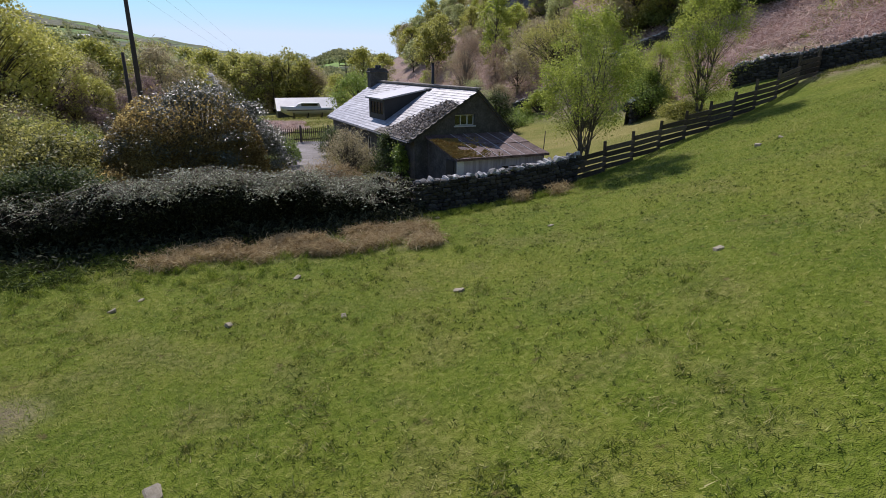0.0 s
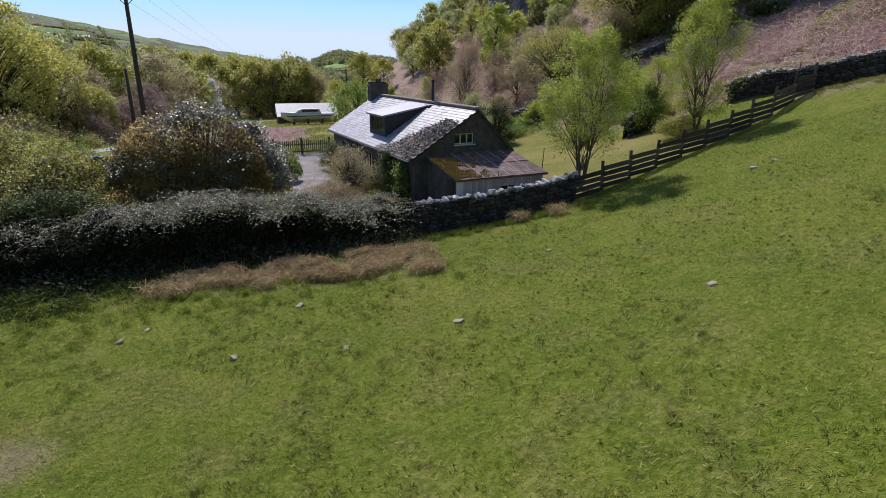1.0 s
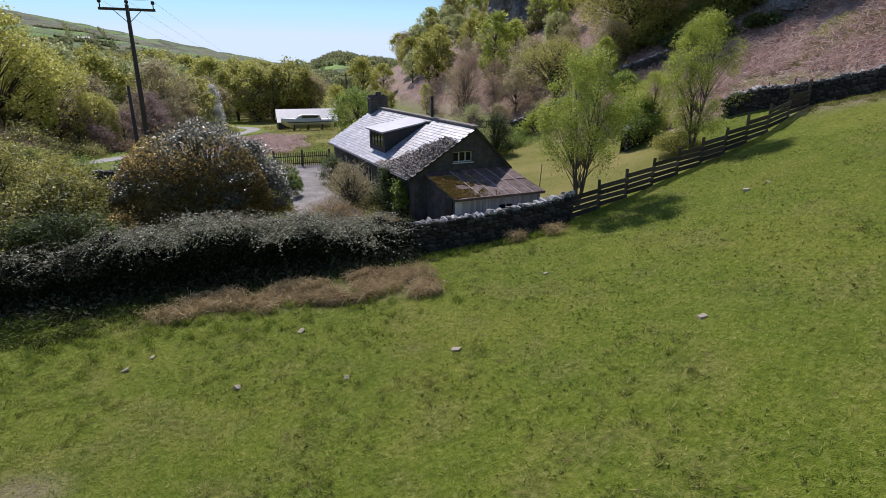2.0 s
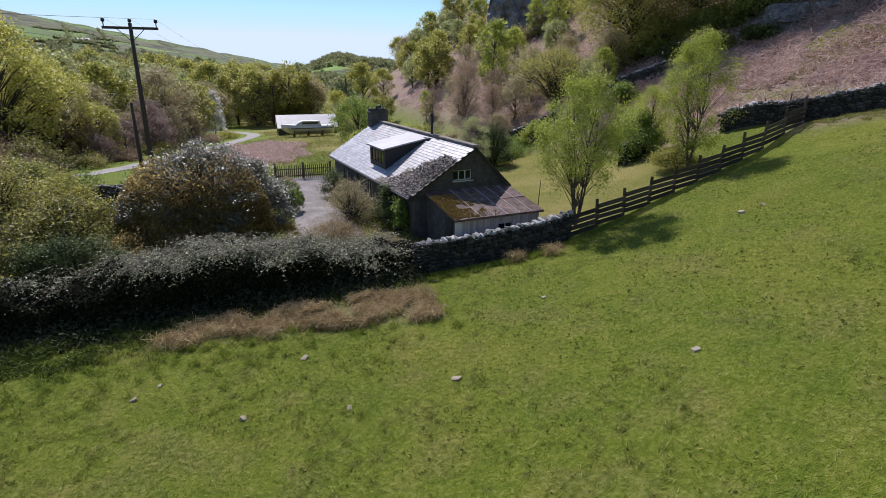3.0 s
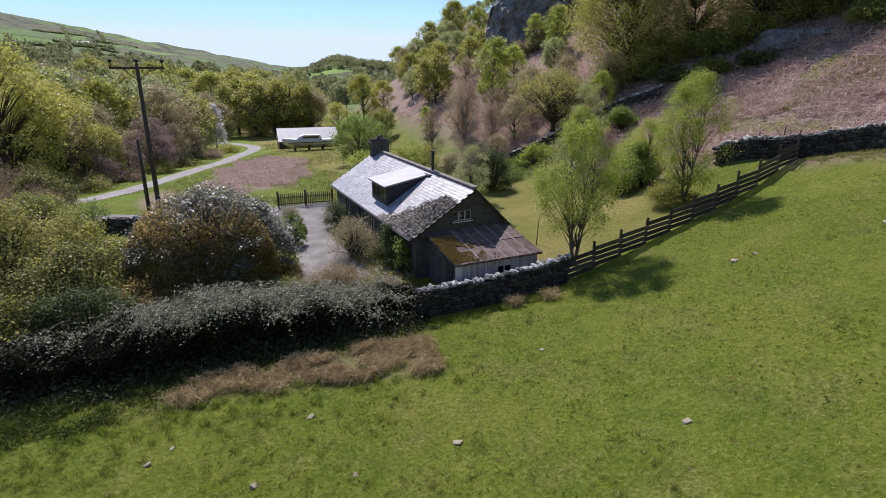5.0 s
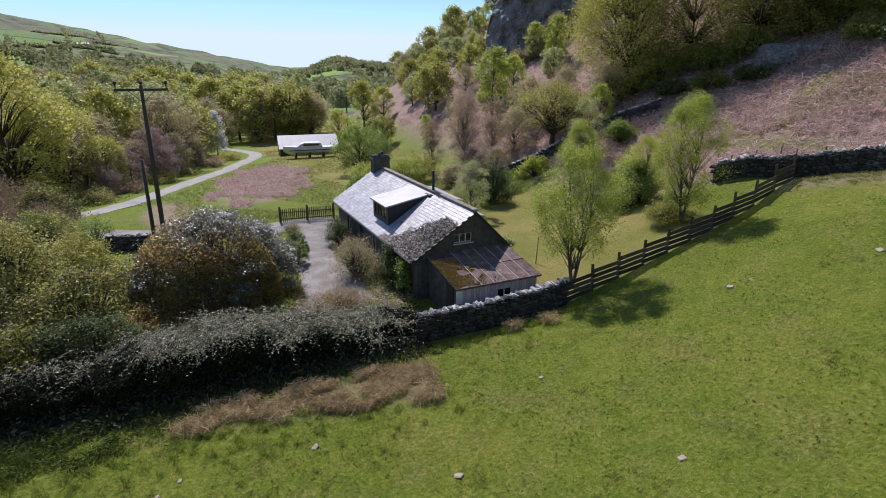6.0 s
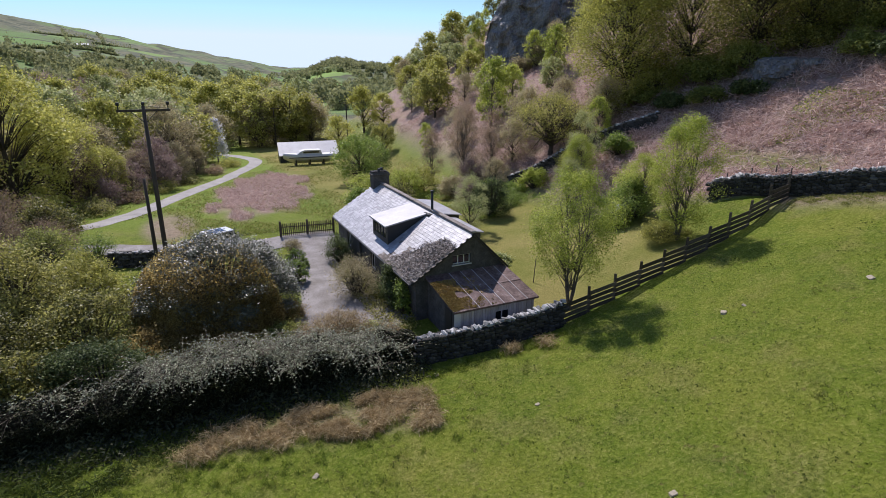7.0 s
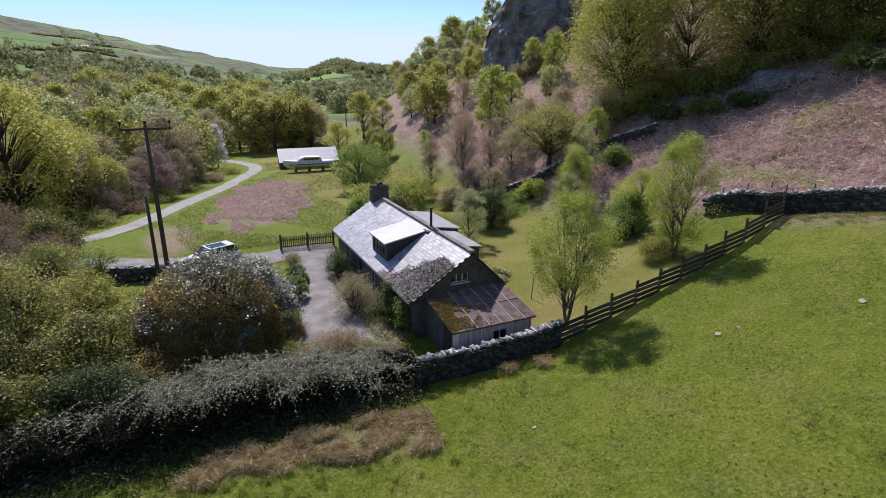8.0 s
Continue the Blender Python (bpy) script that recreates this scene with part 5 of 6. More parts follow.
scatter(26, 20.5, 29.5, 105, 165, ["lime", "pale", "oak", "grey", "yellow"], .4, .75, 5, bank)
scatter(16, 21.5, 31, 130, 175, ["oak", "pale", "lime", "yellow"], .45, .7, 5, bank)
scatter(12, 27, 37, 92, 140, ["lime", "grey", "pale"], .45, .75, 6, lambda x, y: bank(x, y) and x > 55)
for nm, x, y, s in (("lime", 41.8, 71.5, 1.1), ("lime", 44.6, 70.5, .8), ("lime", 53.6, 73.2, .85), ("yellow", 38.5, 122, .8), ("yellow", 41, 116, .55), ("green", 21.8, 72.0, .72), ("green", 25.2, 77, .6),
                    ("twig", 30.6, 56.5, .4), ("grey", 40.5, 60.5, .6), ("grey", 43.8, 57.5, .5),
                    ("lime", 36.0, 82.0, .5), ("grey", 48.0, 84.0, .6), ("lime", 57, 84, .7), ("grey", 31.5, 52.6, .35), ("twig", 27.5, 52.0, .3), ("oak", 33.4, 95, .5), ("yellow", 30, 112, .6),
                    ("grey", 36.4, 57.0, .5), ("grey", 41.4, 55.4, .48), ("pale", 46.2, 76.5, .6), ("grey", 37.6, 74.0, .55), ("lime", 40.6, 47.0, .55), ("grey", 43.6, 49.6, .5), ("pale", 49.5, 68.0, .45)):
    plant(K[nm], x, y, x * 91, s)
bl = tree("blossom_tree", "small slender tree in white blossom beside lane", 7.2, 1.9, .8, 90, 7000, (.22, .18), L_BLOSSOM, seed=44, trunk=.1, shape="cone", cluster=.25, tri=True)
plant(bl, 6.9, 115.0, 0, 1.15)
stow(bl)
for k in list(K.values()) + [birch, birch2, willow, big_yellow, big_oak]:
    stow(k)


def far_woods():
    """Distant woodland over the valley floor and slopes, as small crowns."""
    rg = np.random.default_rng(30)
    pts = []
    for i in range(760):
        b, r = radians(rg.uniform(-15, 25)), (rg.uniform(270, 640) if i < 560 else rg.uniform(640, 1250))
        x, y = r * math.sin(b), r * math.cos(b)
        if noise.noise((x * .006, y * .006, 7)) < -.02 and r > 380:
            continue
        s = rg.uniform(3.5, 6) if i < 560 else rg.uniform(2.2, 3.6)
        if i >= 560:
            b = radians(rg.uniform(10, 22))
            r = rg.uniform(640, 860)
            x, y = r * math.sin(b), r * math.cos(b)
        g = gz(x, y)
        a = rg.normal(size=(150, 3))
        a /= np.linalg.norm(a, axis=1)[:, None]
        a[:, 2] = np.abs(a[:, 2])
        pts.append(np.array([x, y, g]) + a * np.array([s, s, s * 1.7]) * rg.uniform(.75, 1.05, (150, 1)))
    for i in range(330):
        # crowns that cover the wooded knolls
        b, r = radians(rg.normal(15.5, 2.6)), rg.normal(780, 70)
        x, y = r * math.sin(b), r * math.cos(b)
        s = rg.uniform(4, 7)
        a = rg.normal(size=(60, 3))
        a /= np.linalg.norm(a, axis=1)[:, None]
        a[:, 2] = np.abs(a[:, 2])
        pts.append(np.array([x, y, gz(x, y)]) + a * np.array([s, s, s * 1.2]) * rg.uniform(.75, 1.05, (60, 1)))
    for i in range(15):
        # hedgerows and boundary walls between the hill fields
        b0, r0 = rg.uniform(-15, -1), rg.uniform(480, 1150)
        b1, r1 = (b0 + rg.uniform(2, 5), r0 + rg.uniform(-60, 60)) if i % 3 else (b0 + rg.uniform(-.5, .5), r0 + rg.uniform(150, 300))
        for k in range(70):
            b, r = radians(b0 + (b1 - b0) * k / 69), r0 + (r1 - r0) * k / 69
            x, y = r * math.sin(b), r * math.cos(b)
            s = rg.uniform(.8, 1.5) if rg.random() < .85 else rg.uniform(2.5, 4.5)
            a = np.abs(rg.normal(size=(24, 3))) * np.array([1, 1, 1]) - np.array([.5, .5, 0])
            pts.append(np.array([x, y, gz(x, y)]) + a * s)
    ob = leaves_mesh("far_woods", np.concatenate(pts), 1.9, 1.6, rg, L_FARWOOD, tri=True)
    tagged(ob, "distant mixed woodland covering valley and hills", "woods", kind="stuff")


far_woods()


# Crags
def crag(name, x, y, w, h, rz, label, seed=0, depth=3.0):
    c = thing(name, x, y, gz(x, y) - (.8 if h < 6 else 0), label, "rock", rz=rz)
    sp = Soup()
    nx, nz_ = 48, 40
    for j in range(nz_ + 1):
        for i in range(nx + 1):
            u, v = i / nx - .5, j / nz_
            p = Vector((u * w, 0, v * h - 1.5))
            block = noise.noise((p.x * .35 + seed, math.floor(p.z * .8 + noise.noise((p.x * .2, 0, seed)) * 2) * .9, seed)) * 1.1
            rough = noise.fractal((p.x * .7, p.z * .3, seed * 3.1), .8, 2.1, 6) * 1.0
            top = h * (.78 + .3 * noise.noise((p.x * .22, seed, 1))) * (1 - abs(2 * u) ** 4 * .8)
            p.z = min(p.z, top)
            p.y = v * depth - 1.2 * (1 - abs(u * 2) ** 3) - block - rough + abs(u * 2) ** 3 * 2
            sp.v.append(tuple(p))
    for j in range(nz_):
        for i in range(nx):
            a = j * (nx + 1) + i
            sp.f.append((a, a + 1, a + nx + 2, a + nx + 1))
    b = len(sp.v)
    for i in range(nx + 1):
        q = sp.v[nz_ * (nx + 1) + i]
        sp.v.append((q[0], q[1] + 9, q[2] + 1))
    for i in range(nx):
        a = nz_ * (nx + 1) + i
        sp.f.append((a, a + 1, b + i + 1, b + i))
    sp.ob("rock_face", M_ROCK, c, smooth=False)


crag("crag", 61, 88, 20, 17, -34, "tall dark grey rock crag above the bracken bank", 1, 5)
crag("crag", 70, 88, 18, 30, -38, "tall dark grey rock crag above the bracken bank", 5, 6)
crag("rock_outcrop", 51.8, 33.5, 10.5, 3.6, -58, "shaded dark grey rock outcrop below the trees", 2, 1.5)
crag("rock_outcrop", 54.0, 26.0, 8, 3.2, -66, "shaded dark grey rock outcrop below the trees", 3, 1.5)
for x, y, s in ((58, 84, .5), (63, 83, .45), (66, 86, .6), (61, 86.5, .4), (69, 84, .6), (56, 86, .4), (72, 82, .6)):
    bush("crag_bush", "ivy and scrub clinging to the crag", x, y, 2.2, 1.5, 3.2, 3000, (.25, .15), L_DEEP if s > .5 else L_GREY, seed=int(x), clumps=40)


# Bracken, grass and rushes
def bracken():
    rg = np.random.default_rng(50)
    pts = []
    while len(pts) < 60000:
        x, y = rg.uniform(30, 75), rg.uniform(6, 105)
        foot = foot_x(y)
        if (x < wall_x(y) + .5 if y < 28 else x < foot + 3.5) or (38.8 < x < 41.4 and 22 < y < 32 and rg.random() < .8) or noise.noise((x * .15, y * .15, 9)) < -.3:
            continue
        if y > 60 and rg.random() < .45:
            continue
        pts.append((x, y, rg.uniform(.05, .65)))
    tagged(leaves_mesh("bracken", settle(pts), .55, .07, rg, L_BRACKEN, lay=1.3, tri=True), "dead pinkish-brown bracken fronds on the bank", "bracken", kind="stuff")
    pts = []
    while len(pts) < 30000:
        x, y = rg.uniform(35, 58), rg.uniform(6, 48)
        if x < wall_x(min(y, 27)) + .6 or (38.4 < x < 41.2 and 22 < y < 31 and rg.random() < .75) or noise.noise((x * .25, y * .25, 19)) < -.22:
            continue
        pts.append((x, y, rg.uniform(.1, .6)))
    tagged(leaves_mesh("fallen_bracken", settle(pts), 1.0, .055, rg, L_BRACKEN, up=.3, tri=True), "long pale fallen bracken stems on the bank", "bracken", kind="stuff")
    pts = []
    while len(pts) < 14000:
        x, y = rg.uniform(1, 19), rg.uniform(55, 91)
        if x < lane_x(y) + 2 or patch_r(x, y) + .25 * noise.noise((x * .3, y * .3, 1)) > 1:
            continue
        pts.append((x, y, rg.uniform(.05, .4)))
    tagged(leaves_mesh("bracken_patch", settle(pts), .45, .07, rg, L_BRACKEN, up=.15, tri=True), "dead pinkish-brown bracken in the valley meadow", "bracken", kind="stuff")


def grass():
    rg = np.random.default_rng(51)
    n = 165000
    x, y = rg.uniform(-9, 34, n), rg.uniform(2, 22, n)
    keep = (y < 21.9 - .06 * np.clip(x - 9, 0, 8)) & (np.hypot(x, y) < 34)
    x, y = x[keep], y[keep]
    lm = np.array([lump(a, b) for a, b in zip(x, y)])
    pts = np.stack([x, y, ground_z(x, y) + lm + .035], 1)
    tagged(leaves_mesh("grass", pts, .1, .016, rg, L_GRASS, up=.62, tri=True), "short green pasture grass", "grass", kind="stuff")
    pts = []
    for k in range(2200):
        a, b = rg.uniform(-8, 32), rg.uniform(3, 21)
        if noise.noise((a * .3, b * .3, 12)) < 0.02 * (a - 2):
            continue
        m = 26
        q = np.stack([rg.normal(a, .09, m), rg.normal(b, .09, m), np.full(m, gz(a, b) + .06)], 1)
        pts.append(q)
    for k in range(420):
        b = rg.uniform(7, 21.4)
        a = float(wall_x(b)) - .45 - abs(rg.normal()) * .9
        pts.append(np.stack([rg.normal(a, .12, 26), rg.normal(b, .12, 26), np.full(26, gz(a, b) + .09)], 1))
    tagged(leaves_mesh("grass_tufts", np.concatenate(pts), .17, .016, rg, L_TUFT, up=.68, tri=True), "coarse dark and straw-coloured grass tufts", "grass", kind="stuff")


def dark_tufts():
    rg = np.random.default_rng(57)
    pts = []
    for k in range(5200):
        a, b = rg.uniform(-8, 33), rg.uniform(3, 20.5)
        if noise.noise((a * .22, b * .22, 41)) < -.05 or math.hypot(a, b) > 36:
            continue
        m = rg.integers(3, 9)
        w = rg.uniform(.015, .05)
        pts.append(np.stack([rg.normal(a, w, m), rg.normal(b, w, m), np.full(m, gz(a, b) + .05)], 1))
    tagged(leaves_mesh("dark_grass_tufts", np.concatenate(pts), .085, .018, rg, L_DARKTUFT, up=.6, tri=True), "small dark green tufts in the pasture", "grass", kind="stuff")


def rushes():
    rg = np.random.default_rng(52)
    pts, grn = [], []
    for k in range(900):
        a = rg.uniform(-1.2, 8.1)
        b = float(rush_mid(a) + rg.uniform(-1, 1) * rush_half(a)) + .25 * math.sin(a * 2.3)
        if a < 3 and rg.random() < .45 or noise.noise((a * .9, b * 1.1, 31)) < -.16:
            continue
        m = 30
        pts.append(np.stack([rg.normal(a, .14, m), rg.normal(b, .12, m), gz(a, b) + rg.uniform(.06, .34, m)], 1))
    for a, b in ((13.6, 20.35), (13.3, 20.5), (14.9, 19.9), (15.2, 19.6), (-1.5, 19.5), (8.2, 18.6), (8.3, 19.3), (1.2, 20.2)):
        m = 160
        pts.append(np.stack([rg.normal(a, .2, m), rg.normal(b, .18, m), gz(a, b) + rg.uniform(.1, .5, m)], 1))
    for k in range(170):
        a, b = rg.uniform(-8, 9), rg.normal(18.6, 1.3)
        m = 30
        grn.append(np.stack([rg.normal(a, .08, m), rg.normal(b, .08, m), np.full(m, gz(a, b) + .14)], 1))
    for k in range(60):
        a = rg.uniform(9, 17)
        b = 20.75 - .08 * (a - 9) + rg.normal() * .2
        grn.append(np.stack([rg.normal(a, .12, 40), rg.normal(b, .12, 40), np.full(40, gz(a, b) + .14)], 1))
    tagged(leaves_mesh("dead_rushes", np.concatenate(pts), .42, .022, rg, L_RUSH, up=.45, tri=True), "straw-brown dead rushes in front of the hedge", "rushes", kind="stuff")
    tagged(leaves_mesh("green_rushes", np.concatenate(grn), .36, .018, rg, L_GRASS, up=.75, tri=True), "green rush tufts beside wall and hedge", "rushes", kind="stuff")


def meadow():
    """Rough grass in the valley, undergrowth in the garden, bank herbs."""
    rg = np.random.default_rng(53)
    pts = []
    while len(pts) < 26000:
        x, y = rg.uniform(-12, 34), 48 + 75 * rg.random() ** 1.4
        if abs(x - lane_x(y)) < 2.2 or x < lane_x(y) - 6 or noise.noise((x * .12, y * .12, 20)) < -.05:
            continue
        pts.append((x, y, rg.uniform(.03, .22)))
    tagged(leaves_mesh("rough_grass", settle(pts), .4, .05, rg, L_TUFT, up=.55), "rough tussocky grass in the valley meadow", "grass", kind="stuff")
    # Hedge foot plants; their near-black colour paints the hedge shadow further out
    pts = []
    while len(pts) < 11000:
        x, y = rg.uniform(-14, 9.5), rg.uniform(20.4, 22.4)
        if rg.random() > (y - 20.0) / 1.6:
            continue
        pts.append((x, y, rg.uniform(.0, .1 + .3 * (y - 20.2))))
    tagged(leaves_mesh("nettles", settle(pts), .2, .07, rg, L_HEDGE, up=.2), "nettles and brambles along the hedge foot, its shadow put into their colour", "undergrowth", kind="stuff")
    # Rough grass in a dark tone that paints on the hedge shadow's outer part
    pts = []
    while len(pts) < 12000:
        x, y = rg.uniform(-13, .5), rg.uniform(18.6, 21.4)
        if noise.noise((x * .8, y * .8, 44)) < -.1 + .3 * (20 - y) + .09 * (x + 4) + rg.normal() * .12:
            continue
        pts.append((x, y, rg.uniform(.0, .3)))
    tagged(leaves_mesh("rough_growth", settle(pts), .24, .035, rg, L_DARKTUFT, up=.45), "rough grass before the hedge, hedge shadow put into its dark colour", "grass", kind="stuff")
    pts = []
    while len(pts) < 16000:
        x, y = rg.uniform(-17, 5.2), rg.uniform(24.8, 44)
        if noise.noise((x * .3, y * .3, 21)) < -.1:
            continue
        pts.append((x, y, rg.uniform(.02, .5)))
    tagged(leaves_mesh("undergrowth", settle(pts), .2, .08, rg, L_OAK, lay=.8), "low tangled garden undergrowth and brambles", "undergrowth", kind="stuff")
    pts = []
    while len(pts) < 9000:
        x, y = rg.uniform(16, 34), rg.uniform(43, 62)
        if x > 29.5 + .12 * (y - 48) + 3 or y < 46 and x < 22 or noise.noise((x * .25, y * .25, 22)) < 0:
            continue
        pts.append((x, y, rg.uniform(.02, .35)))
    tagged(leaves_mesh("herbs", settle(pts), .28, .07, rg, L_GREEN, up=.35), "bright green nettles and herbs behind the cottage", "herbs", kind="stuff")
    pts = []
    while len(pts) < 7000:
        x, y = rg.uniform(42, 56), rg.uniform(18, 40)
        if noise.noise((x * .2, y * .2, 23)) < .12:
            continue
        pts.append((x, y, rg.uniform(.02, .3)))
    tagged(leaves_mesh("bank_herbs", settle(pts), .22, .09, rg, L_GRASS, lay=.8), "green herbs among the bracken", "herbs", kind="stuff")


def corner_plants():
    rg = np.random.default_rng(54)
    pts = [(rg.uniform(8.6, 10.7), rg.uniform(25.2, 37), rg.uniform(.02, .35)) for k in range(5000)]
    tagged(leaves_mesh("border_plants", settle(pts), .16, .06, rg, L_OLIVE, up=.2), "low border plants along the cottage wall", "plants", kind="stuff")
    pts = []
    for k in range(5200):
        x = rg.uniform(XL, 13.2)
        y = HY0 - .1 + abs(rg.normal()) * 2.0
        if y > 30.4 - (x - XL) * 1.0 + 1.2 * noise.noise((x * 1.3, y * .9, 5)) or rg.random() < .5:
            continue
        pts.append((x, y, roof_z(x) + .05 + rg.uniform(0, .04)))
    leaves_mesh("moss", pts, .13, .08, rg, M_ROOFMOSS, house, lay=.5, label="grey-brown moss and leaf litter on slates")


M_ROOFMOSS = leafmat("roof_moss", [(0.09, 0.075, 0.065), (0.2, 0.175, 0.155), (0.38, 0.35, 0.32)], 0.9, 0.1, 0.0)
corner_plants()
bracken()
grass()
dark_tufts()
rushes()
meadow()


def field_stone(x, y, r, label="pale grey stone lying in the pasture"):
    ob = new("field_stone", FSTONE[int(x * 10) % 3])
    ob.matrix_world = pose(x, y, gz(x, y) + r * .1, x * 31 % 20, y * 17 % 20, x * 77) @ Matrix.Diagonal((r * 1.7, r * 1.2, r * .6, 1))
    tagged(ob, label, "stone", "stones in the pasture")


FSTONE = [stone_mesh("field_stone", 40 + i, M_FSTONE) for i in range(3)]
for x, y, r in ((6.47, 12.64, .17), (11.65, 8.83, .15), (11.81, 15.85, .12), (21.5, 15.3, .2), (22.4, 15.0, .12), (2.81, 16.47, .15), (9.47, 20.6, .17), (9.1, 20.7, .12), (.59, 13.87, .14), (-2.2, 16.3, .14), (26.4, 12.2, .2), (-1.0, 8.0, .2), (3.3, 12.9, .1), (-1.5, 16.8, .1)):
    field_stone(x, y, r)


# Picket gate fence across the drive
def pickets():
    f = thing("picket_fence", 0, 0, 0, "dark wooden picket fence and gate across the drive", "fence")
    a, b = Vector((6.9, 45.9)), Vector((11.1, 45.4))
    d = (b - a).normalized()
    ang = math.degrees(math.atan2(d.y, d.x))
    me = bpy.data.meshes.new("picket")
    bm = bmesh.new()
    prism(bm, [(-.035, 0), (.035, 0), (.035, 1.05), (0, 1.15), (-.035, 1.05)], "y", -.01, .01)
    bm.to_mesh(me)
    bm.free()
    me.materials.append(M_FENCE)
    n = 28
    for i in range(n):
        p = a.lerp(b, i / (n - 1))
        ob = new("picket", me)
        ob.matrix_world = pose(p.x, p.y, gz(p.x, p.y) + .08, 0, rnd.uniform(-1.5, 1.5), ang)
        ob.parent = f
    L = (b - a).length
    for z in (.3, .85):
        c = (a + b) / 2
        ob = part("rail", boxes((-L / 2, L / 2, .012, .05, z - .04, z + .04)), M_FENCE, f)
        ob.matrix_world = pose(c.x, c.y, gz(c.x, c.y), 0, 0, ang)
    for t in (-.02, .5, 1.02):
        p = a.lerp(b, t)
        ob = part("post", boxes((-.08, .08, -.08, .08, -.4, 1.4), bevel=.015), M_FENCE, f)
        ob.matrix_world = pose(p.x, p.y, gz(p.x, p.y), 0, 0, ang)


pickets()


def shed():
    x, y = 22.2, 106.0
    z = gz(x, y) - .1
    s = thing("boat_shed", x, y, z, "long low shed with a pale sheet roof", "shed", rz=-6)
    w, d, h0, h1 = 5.2, 3.0, 1.6, 3.45
    bm = bmesh.new()
    prism(bm, [(-d, -.3), (d, -.3), (d, h0), (0, h1 - .1), (-d, h0)], "x", -w, w)
    part("wall", bm, M_PAINTDK, s, "dark timber shed walls")
    for sg in (-1, 1):
        bm = bmesh.new()
        prism(bm, [(sg * (d + .3), h0 - .2), (0, h1), (0, h1 + .07), (sg * (d + .3), h0 - .13)], "x", -w - .2, w + .2)
        part("roof", bm, M_SHEDROOF, s, "pale grey sheet roof slope")


def boat():
    x, y = 20.6, 97.5
    b = thing("boat", x, y, gz(x, y) - .3, "white cabin cruiser laid up on a cradle", "boat", rz=-4)
    b.scale = (1.18, 1.18, 1.18)
    sp = Soup()
    secs = []
    for i in range(13):
        u = i / 12
        px = -3.7 + 7.4 * u
        half = 1.15 * (1 - max(0, (.35 - u) / .35) ** 2.2) * (1 - .12 * max(0, u - .8) / .2)
        half = max(half, .03)
        keel = .55 + .75 * max(0, (.3 - u) / .3) ** 2
        deck = 1.75 + .3 * (1 - u) ** 2
        secs.append([(px, -half, deck), (px, -half * .92, (deck + keel) / 2 + .1), (px, 0, keel), (px, half * .92, (deck + keel) / 2 + .1), (px, half, deck)])
    for s in secs:
        sp.v += s
    for i in range(12):
        for k in range(4):
            a = i * 5 + k
            sp.f.append((a, a + 1, a + 6, a + 5))
        sp.f.append((i * 5 + 4, i * 5, i * 5 + 5, i * 5 + 9))
    sp.f.append((60, 61, 62, 63, 64))
    sp.ob("hull", M_WHITE, b, "white fibreglass hull")
    bm = bmesh.new()
    prism(bm, [(-1.9, 1.8), (1.9, 1.75), (1.6, 2.45), (-.7, 2.5), (-1.3, 2.3)], "y", -.8, .8)
    cab = part("cabin", bm, M_WHITE, b)
    for sy in (-.815, .8):
        part("window", boxes((-.9, 1.4, sy, sy + .015, 2.05, 2.32)), M_GLASS, cab)
    part("stripe", boxes((-3.0, 3.4, -1.2, -1.17, 1.45, 1.55)), M_PAINTDK, b)
    for px in (-2, 0, 2):
        part("cradle_prop", boxes((px - .08, px + .08, -.9, -.75, -.2, 1.1), (px - .08, px + .08, -.8, .8, -.1, .6)), M_FENCE, b)


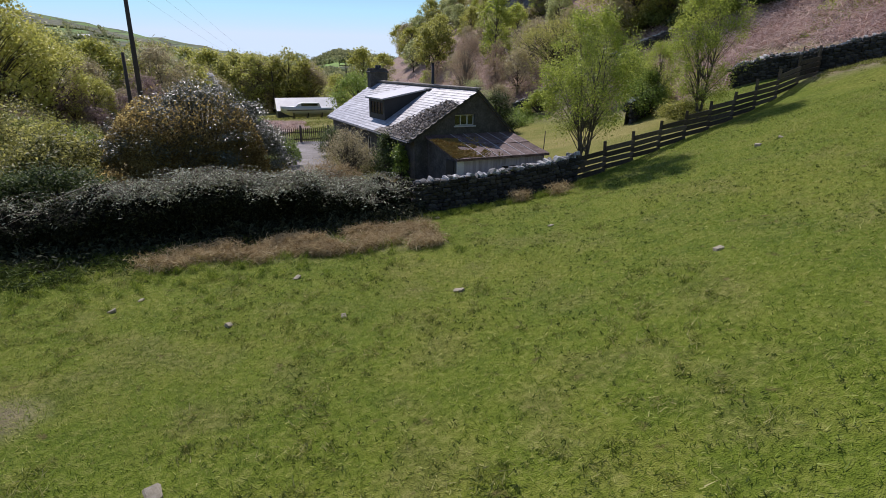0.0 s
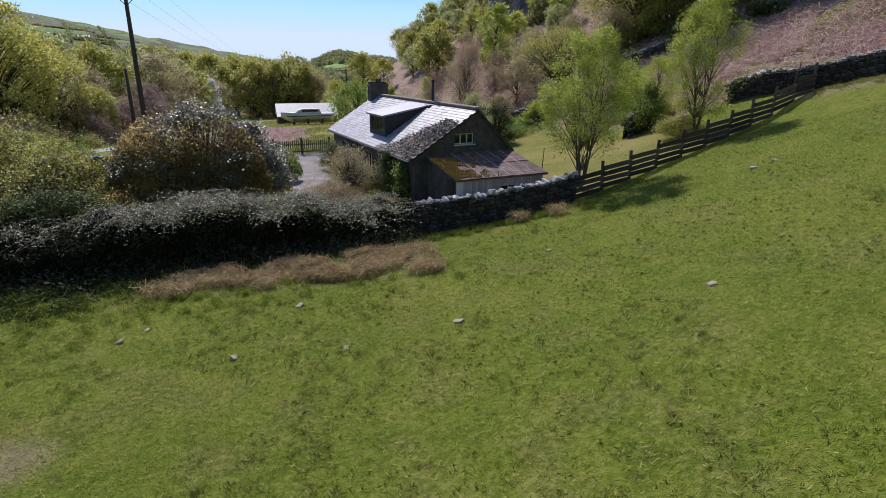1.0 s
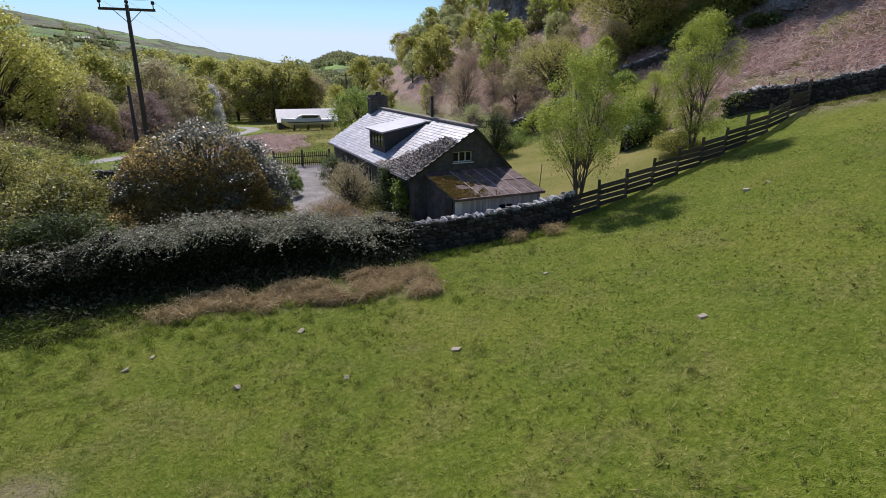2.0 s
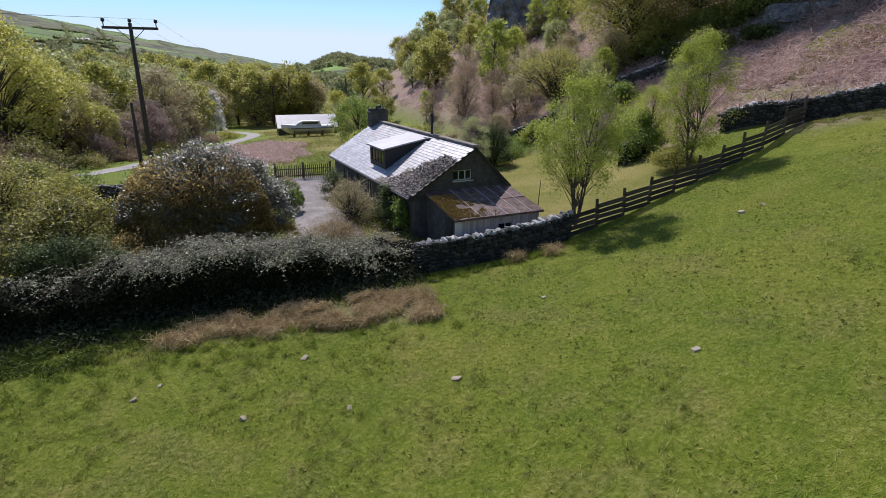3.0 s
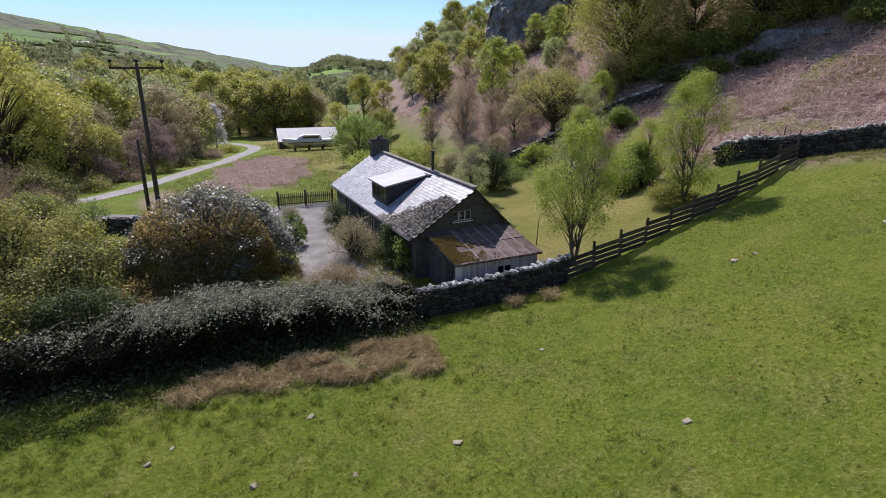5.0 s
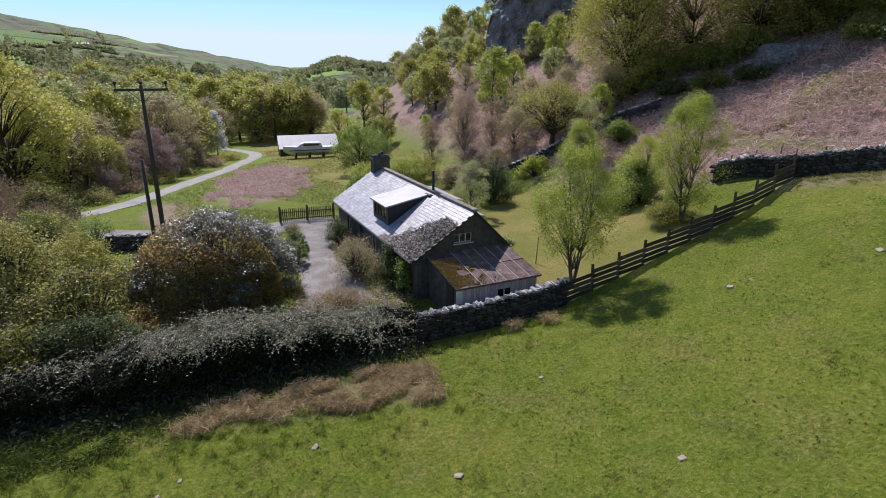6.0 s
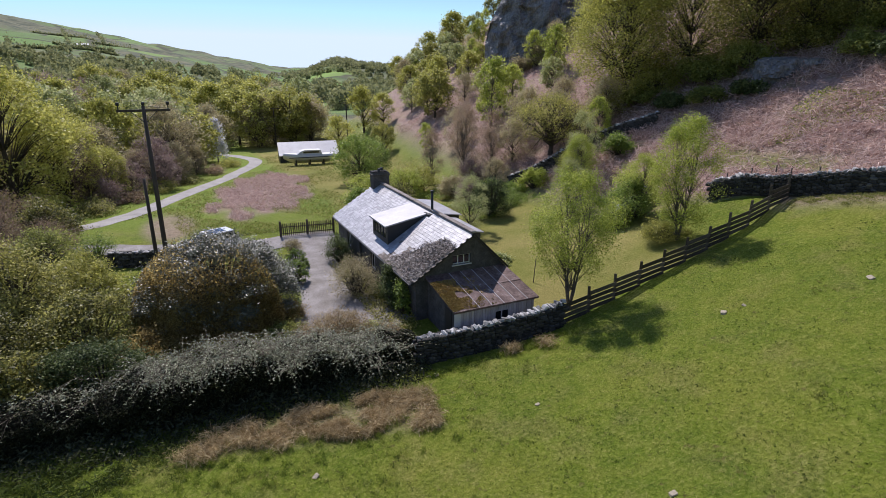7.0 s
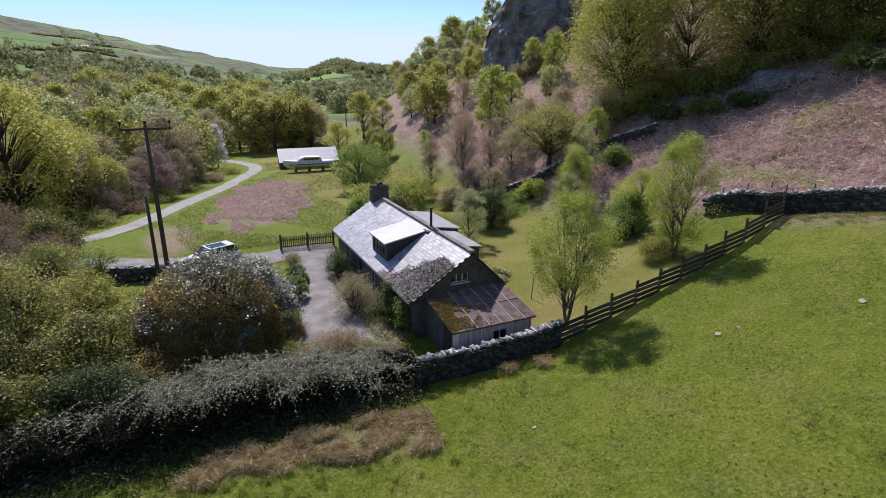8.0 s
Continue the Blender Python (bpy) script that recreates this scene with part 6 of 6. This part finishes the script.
def car():
    x, y = 1.2, 44.4
    c = thing("parked_car", x, y, gz(x, y), "white estate car with dark glass roof", "car", rz=22)
    bm = bmesh.new()
    prism(bm, [(-2.15, .3), (2.15, .3), (2.18, .62), (2.1, .95), (-.95, .98), (-2.05, .78), (-2.18, .6)], "y", -.88, .88)
    bmesh.ops.bevel(bm, geom=list(bm.edges), offset=.06, segments=2, affect='EDGES')
    part("body", bm, M_CAR, c, "white painted body", True)
    bm = bmesh.new()
    prism(bm, [(-1.0, .95), (2.02, .95), (1.75, 1.46), (-.2, 1.5)], "y", -.74, .74)
    bmesh.ops.bevel(bm, geom=list(bm.edges), offset=.04, segments=2, affect='EDGES')
    cab = part("cabin", bm, M_GLASS, c, "dark windows")
    part("roof", boxes((-.25, 1.78, -.7, .7, 1.475, 1.53), bevel=.02), M_CAR, cab)
    part("glass_roof", boxes((-.1, 1.2, -.52, .52, 1.532, 1.54)), M_GLASS, cab)
    for px in (-.25, .7, 1.7):
        for sy in (-.745, .725):
            part("pillar", boxes((px - .04, px + .04, sy, sy + .02, .95, 1.5)), M_CAR, cab)
    for px in (-1.35, 1.3):
        for sy in (-.9, .7):
            s = Soup()
            s.tube([(px, sy, .32), (px, sy + .2, .32)], [.32, .32], 18)
            wh = s.ob("wheel", M_DARK, c, "black tyre")
            s = Soup()
            s.tube([(px, sy + (-.01 if sy < 0 else .2), .32), (px, sy + (.0 if sy < 0 else .21), .32)], [.2, .2], 14)
            s.ob("rim", M_WHITE, wh)
    for sy in (-.7, .5):
        part("headlight", boxes((-2.2, -2.1, sy, sy + .2, .62, .74), bevel=.02), M_GLASS, c)


M_CAR = mat("car_paint", [(0.7, 0.71, 0.73), (0.78, 0.79, 0.8)], 1, 8, 0.25, 0, 0.6)
shed()
boat()
car()
pole(21.8, 139, 5.6, "distant wooden power pole beyond the shed")
pole(35.6, 125.5, 7.3, "distant wooden power pole on the bank foot")


def wires():
    for i, ox in enumerate((-1.4, 0, 1.4)):
        for nm, q in (("a", (-62 + ox, 62, 17.5)), ("b", (21.8 + ox * .9, 139, 5.8))):
            p = Vector((-1.68 + ox, 40.2, 12.55))
            e = Vector(q)
            s = Soup()
            pts = [p.lerp(e, k / 12) - Vector((0, 0, 4 * .9 * (k / 12) * (1 - k / 12))) for k in range(13)]
            s.tube(pts, [.006] * 13, 3)
            w = tagged(s.ob("power_line", M_DARK), "thin overhead power line from the pole", "cable", "overhead lines")


wires()
for x, y in ((35.6, 27.0), (36.5, 25.8), (37.2, 24.5), (37.0, 23.3), (37.2, 21.6)):
    s = Soup()
    s.tube([(0, 0, -.3), (.03, 0, 1.15)], [.055, .045], 6)
    p = thing("stake", x, y, gz(x, y), "thin weathered wooden stake behind the field wall", "post", "field stakes")
    s.ob("shaft", M_POLE, p)
slates(house)


def farmhouse():
    x, y = -84, 820
    f = thing("farmhouse", x, y, gz(x, y) - 1, "distant dark stone farmhouse with pale roof", "house", rz=10)
    part("wall", boxes((-6, 6, -2.5, 2.5, 0, 3)), M_PAINTDK, f)
    bm = bmesh.new()
    prism(bm, [(-2.8, 3), (2.8, 3), (0, 5)], "x", -6.3, 6.3)
    part("roof", bm, M_SHEDROOF, f)


farmhouse()
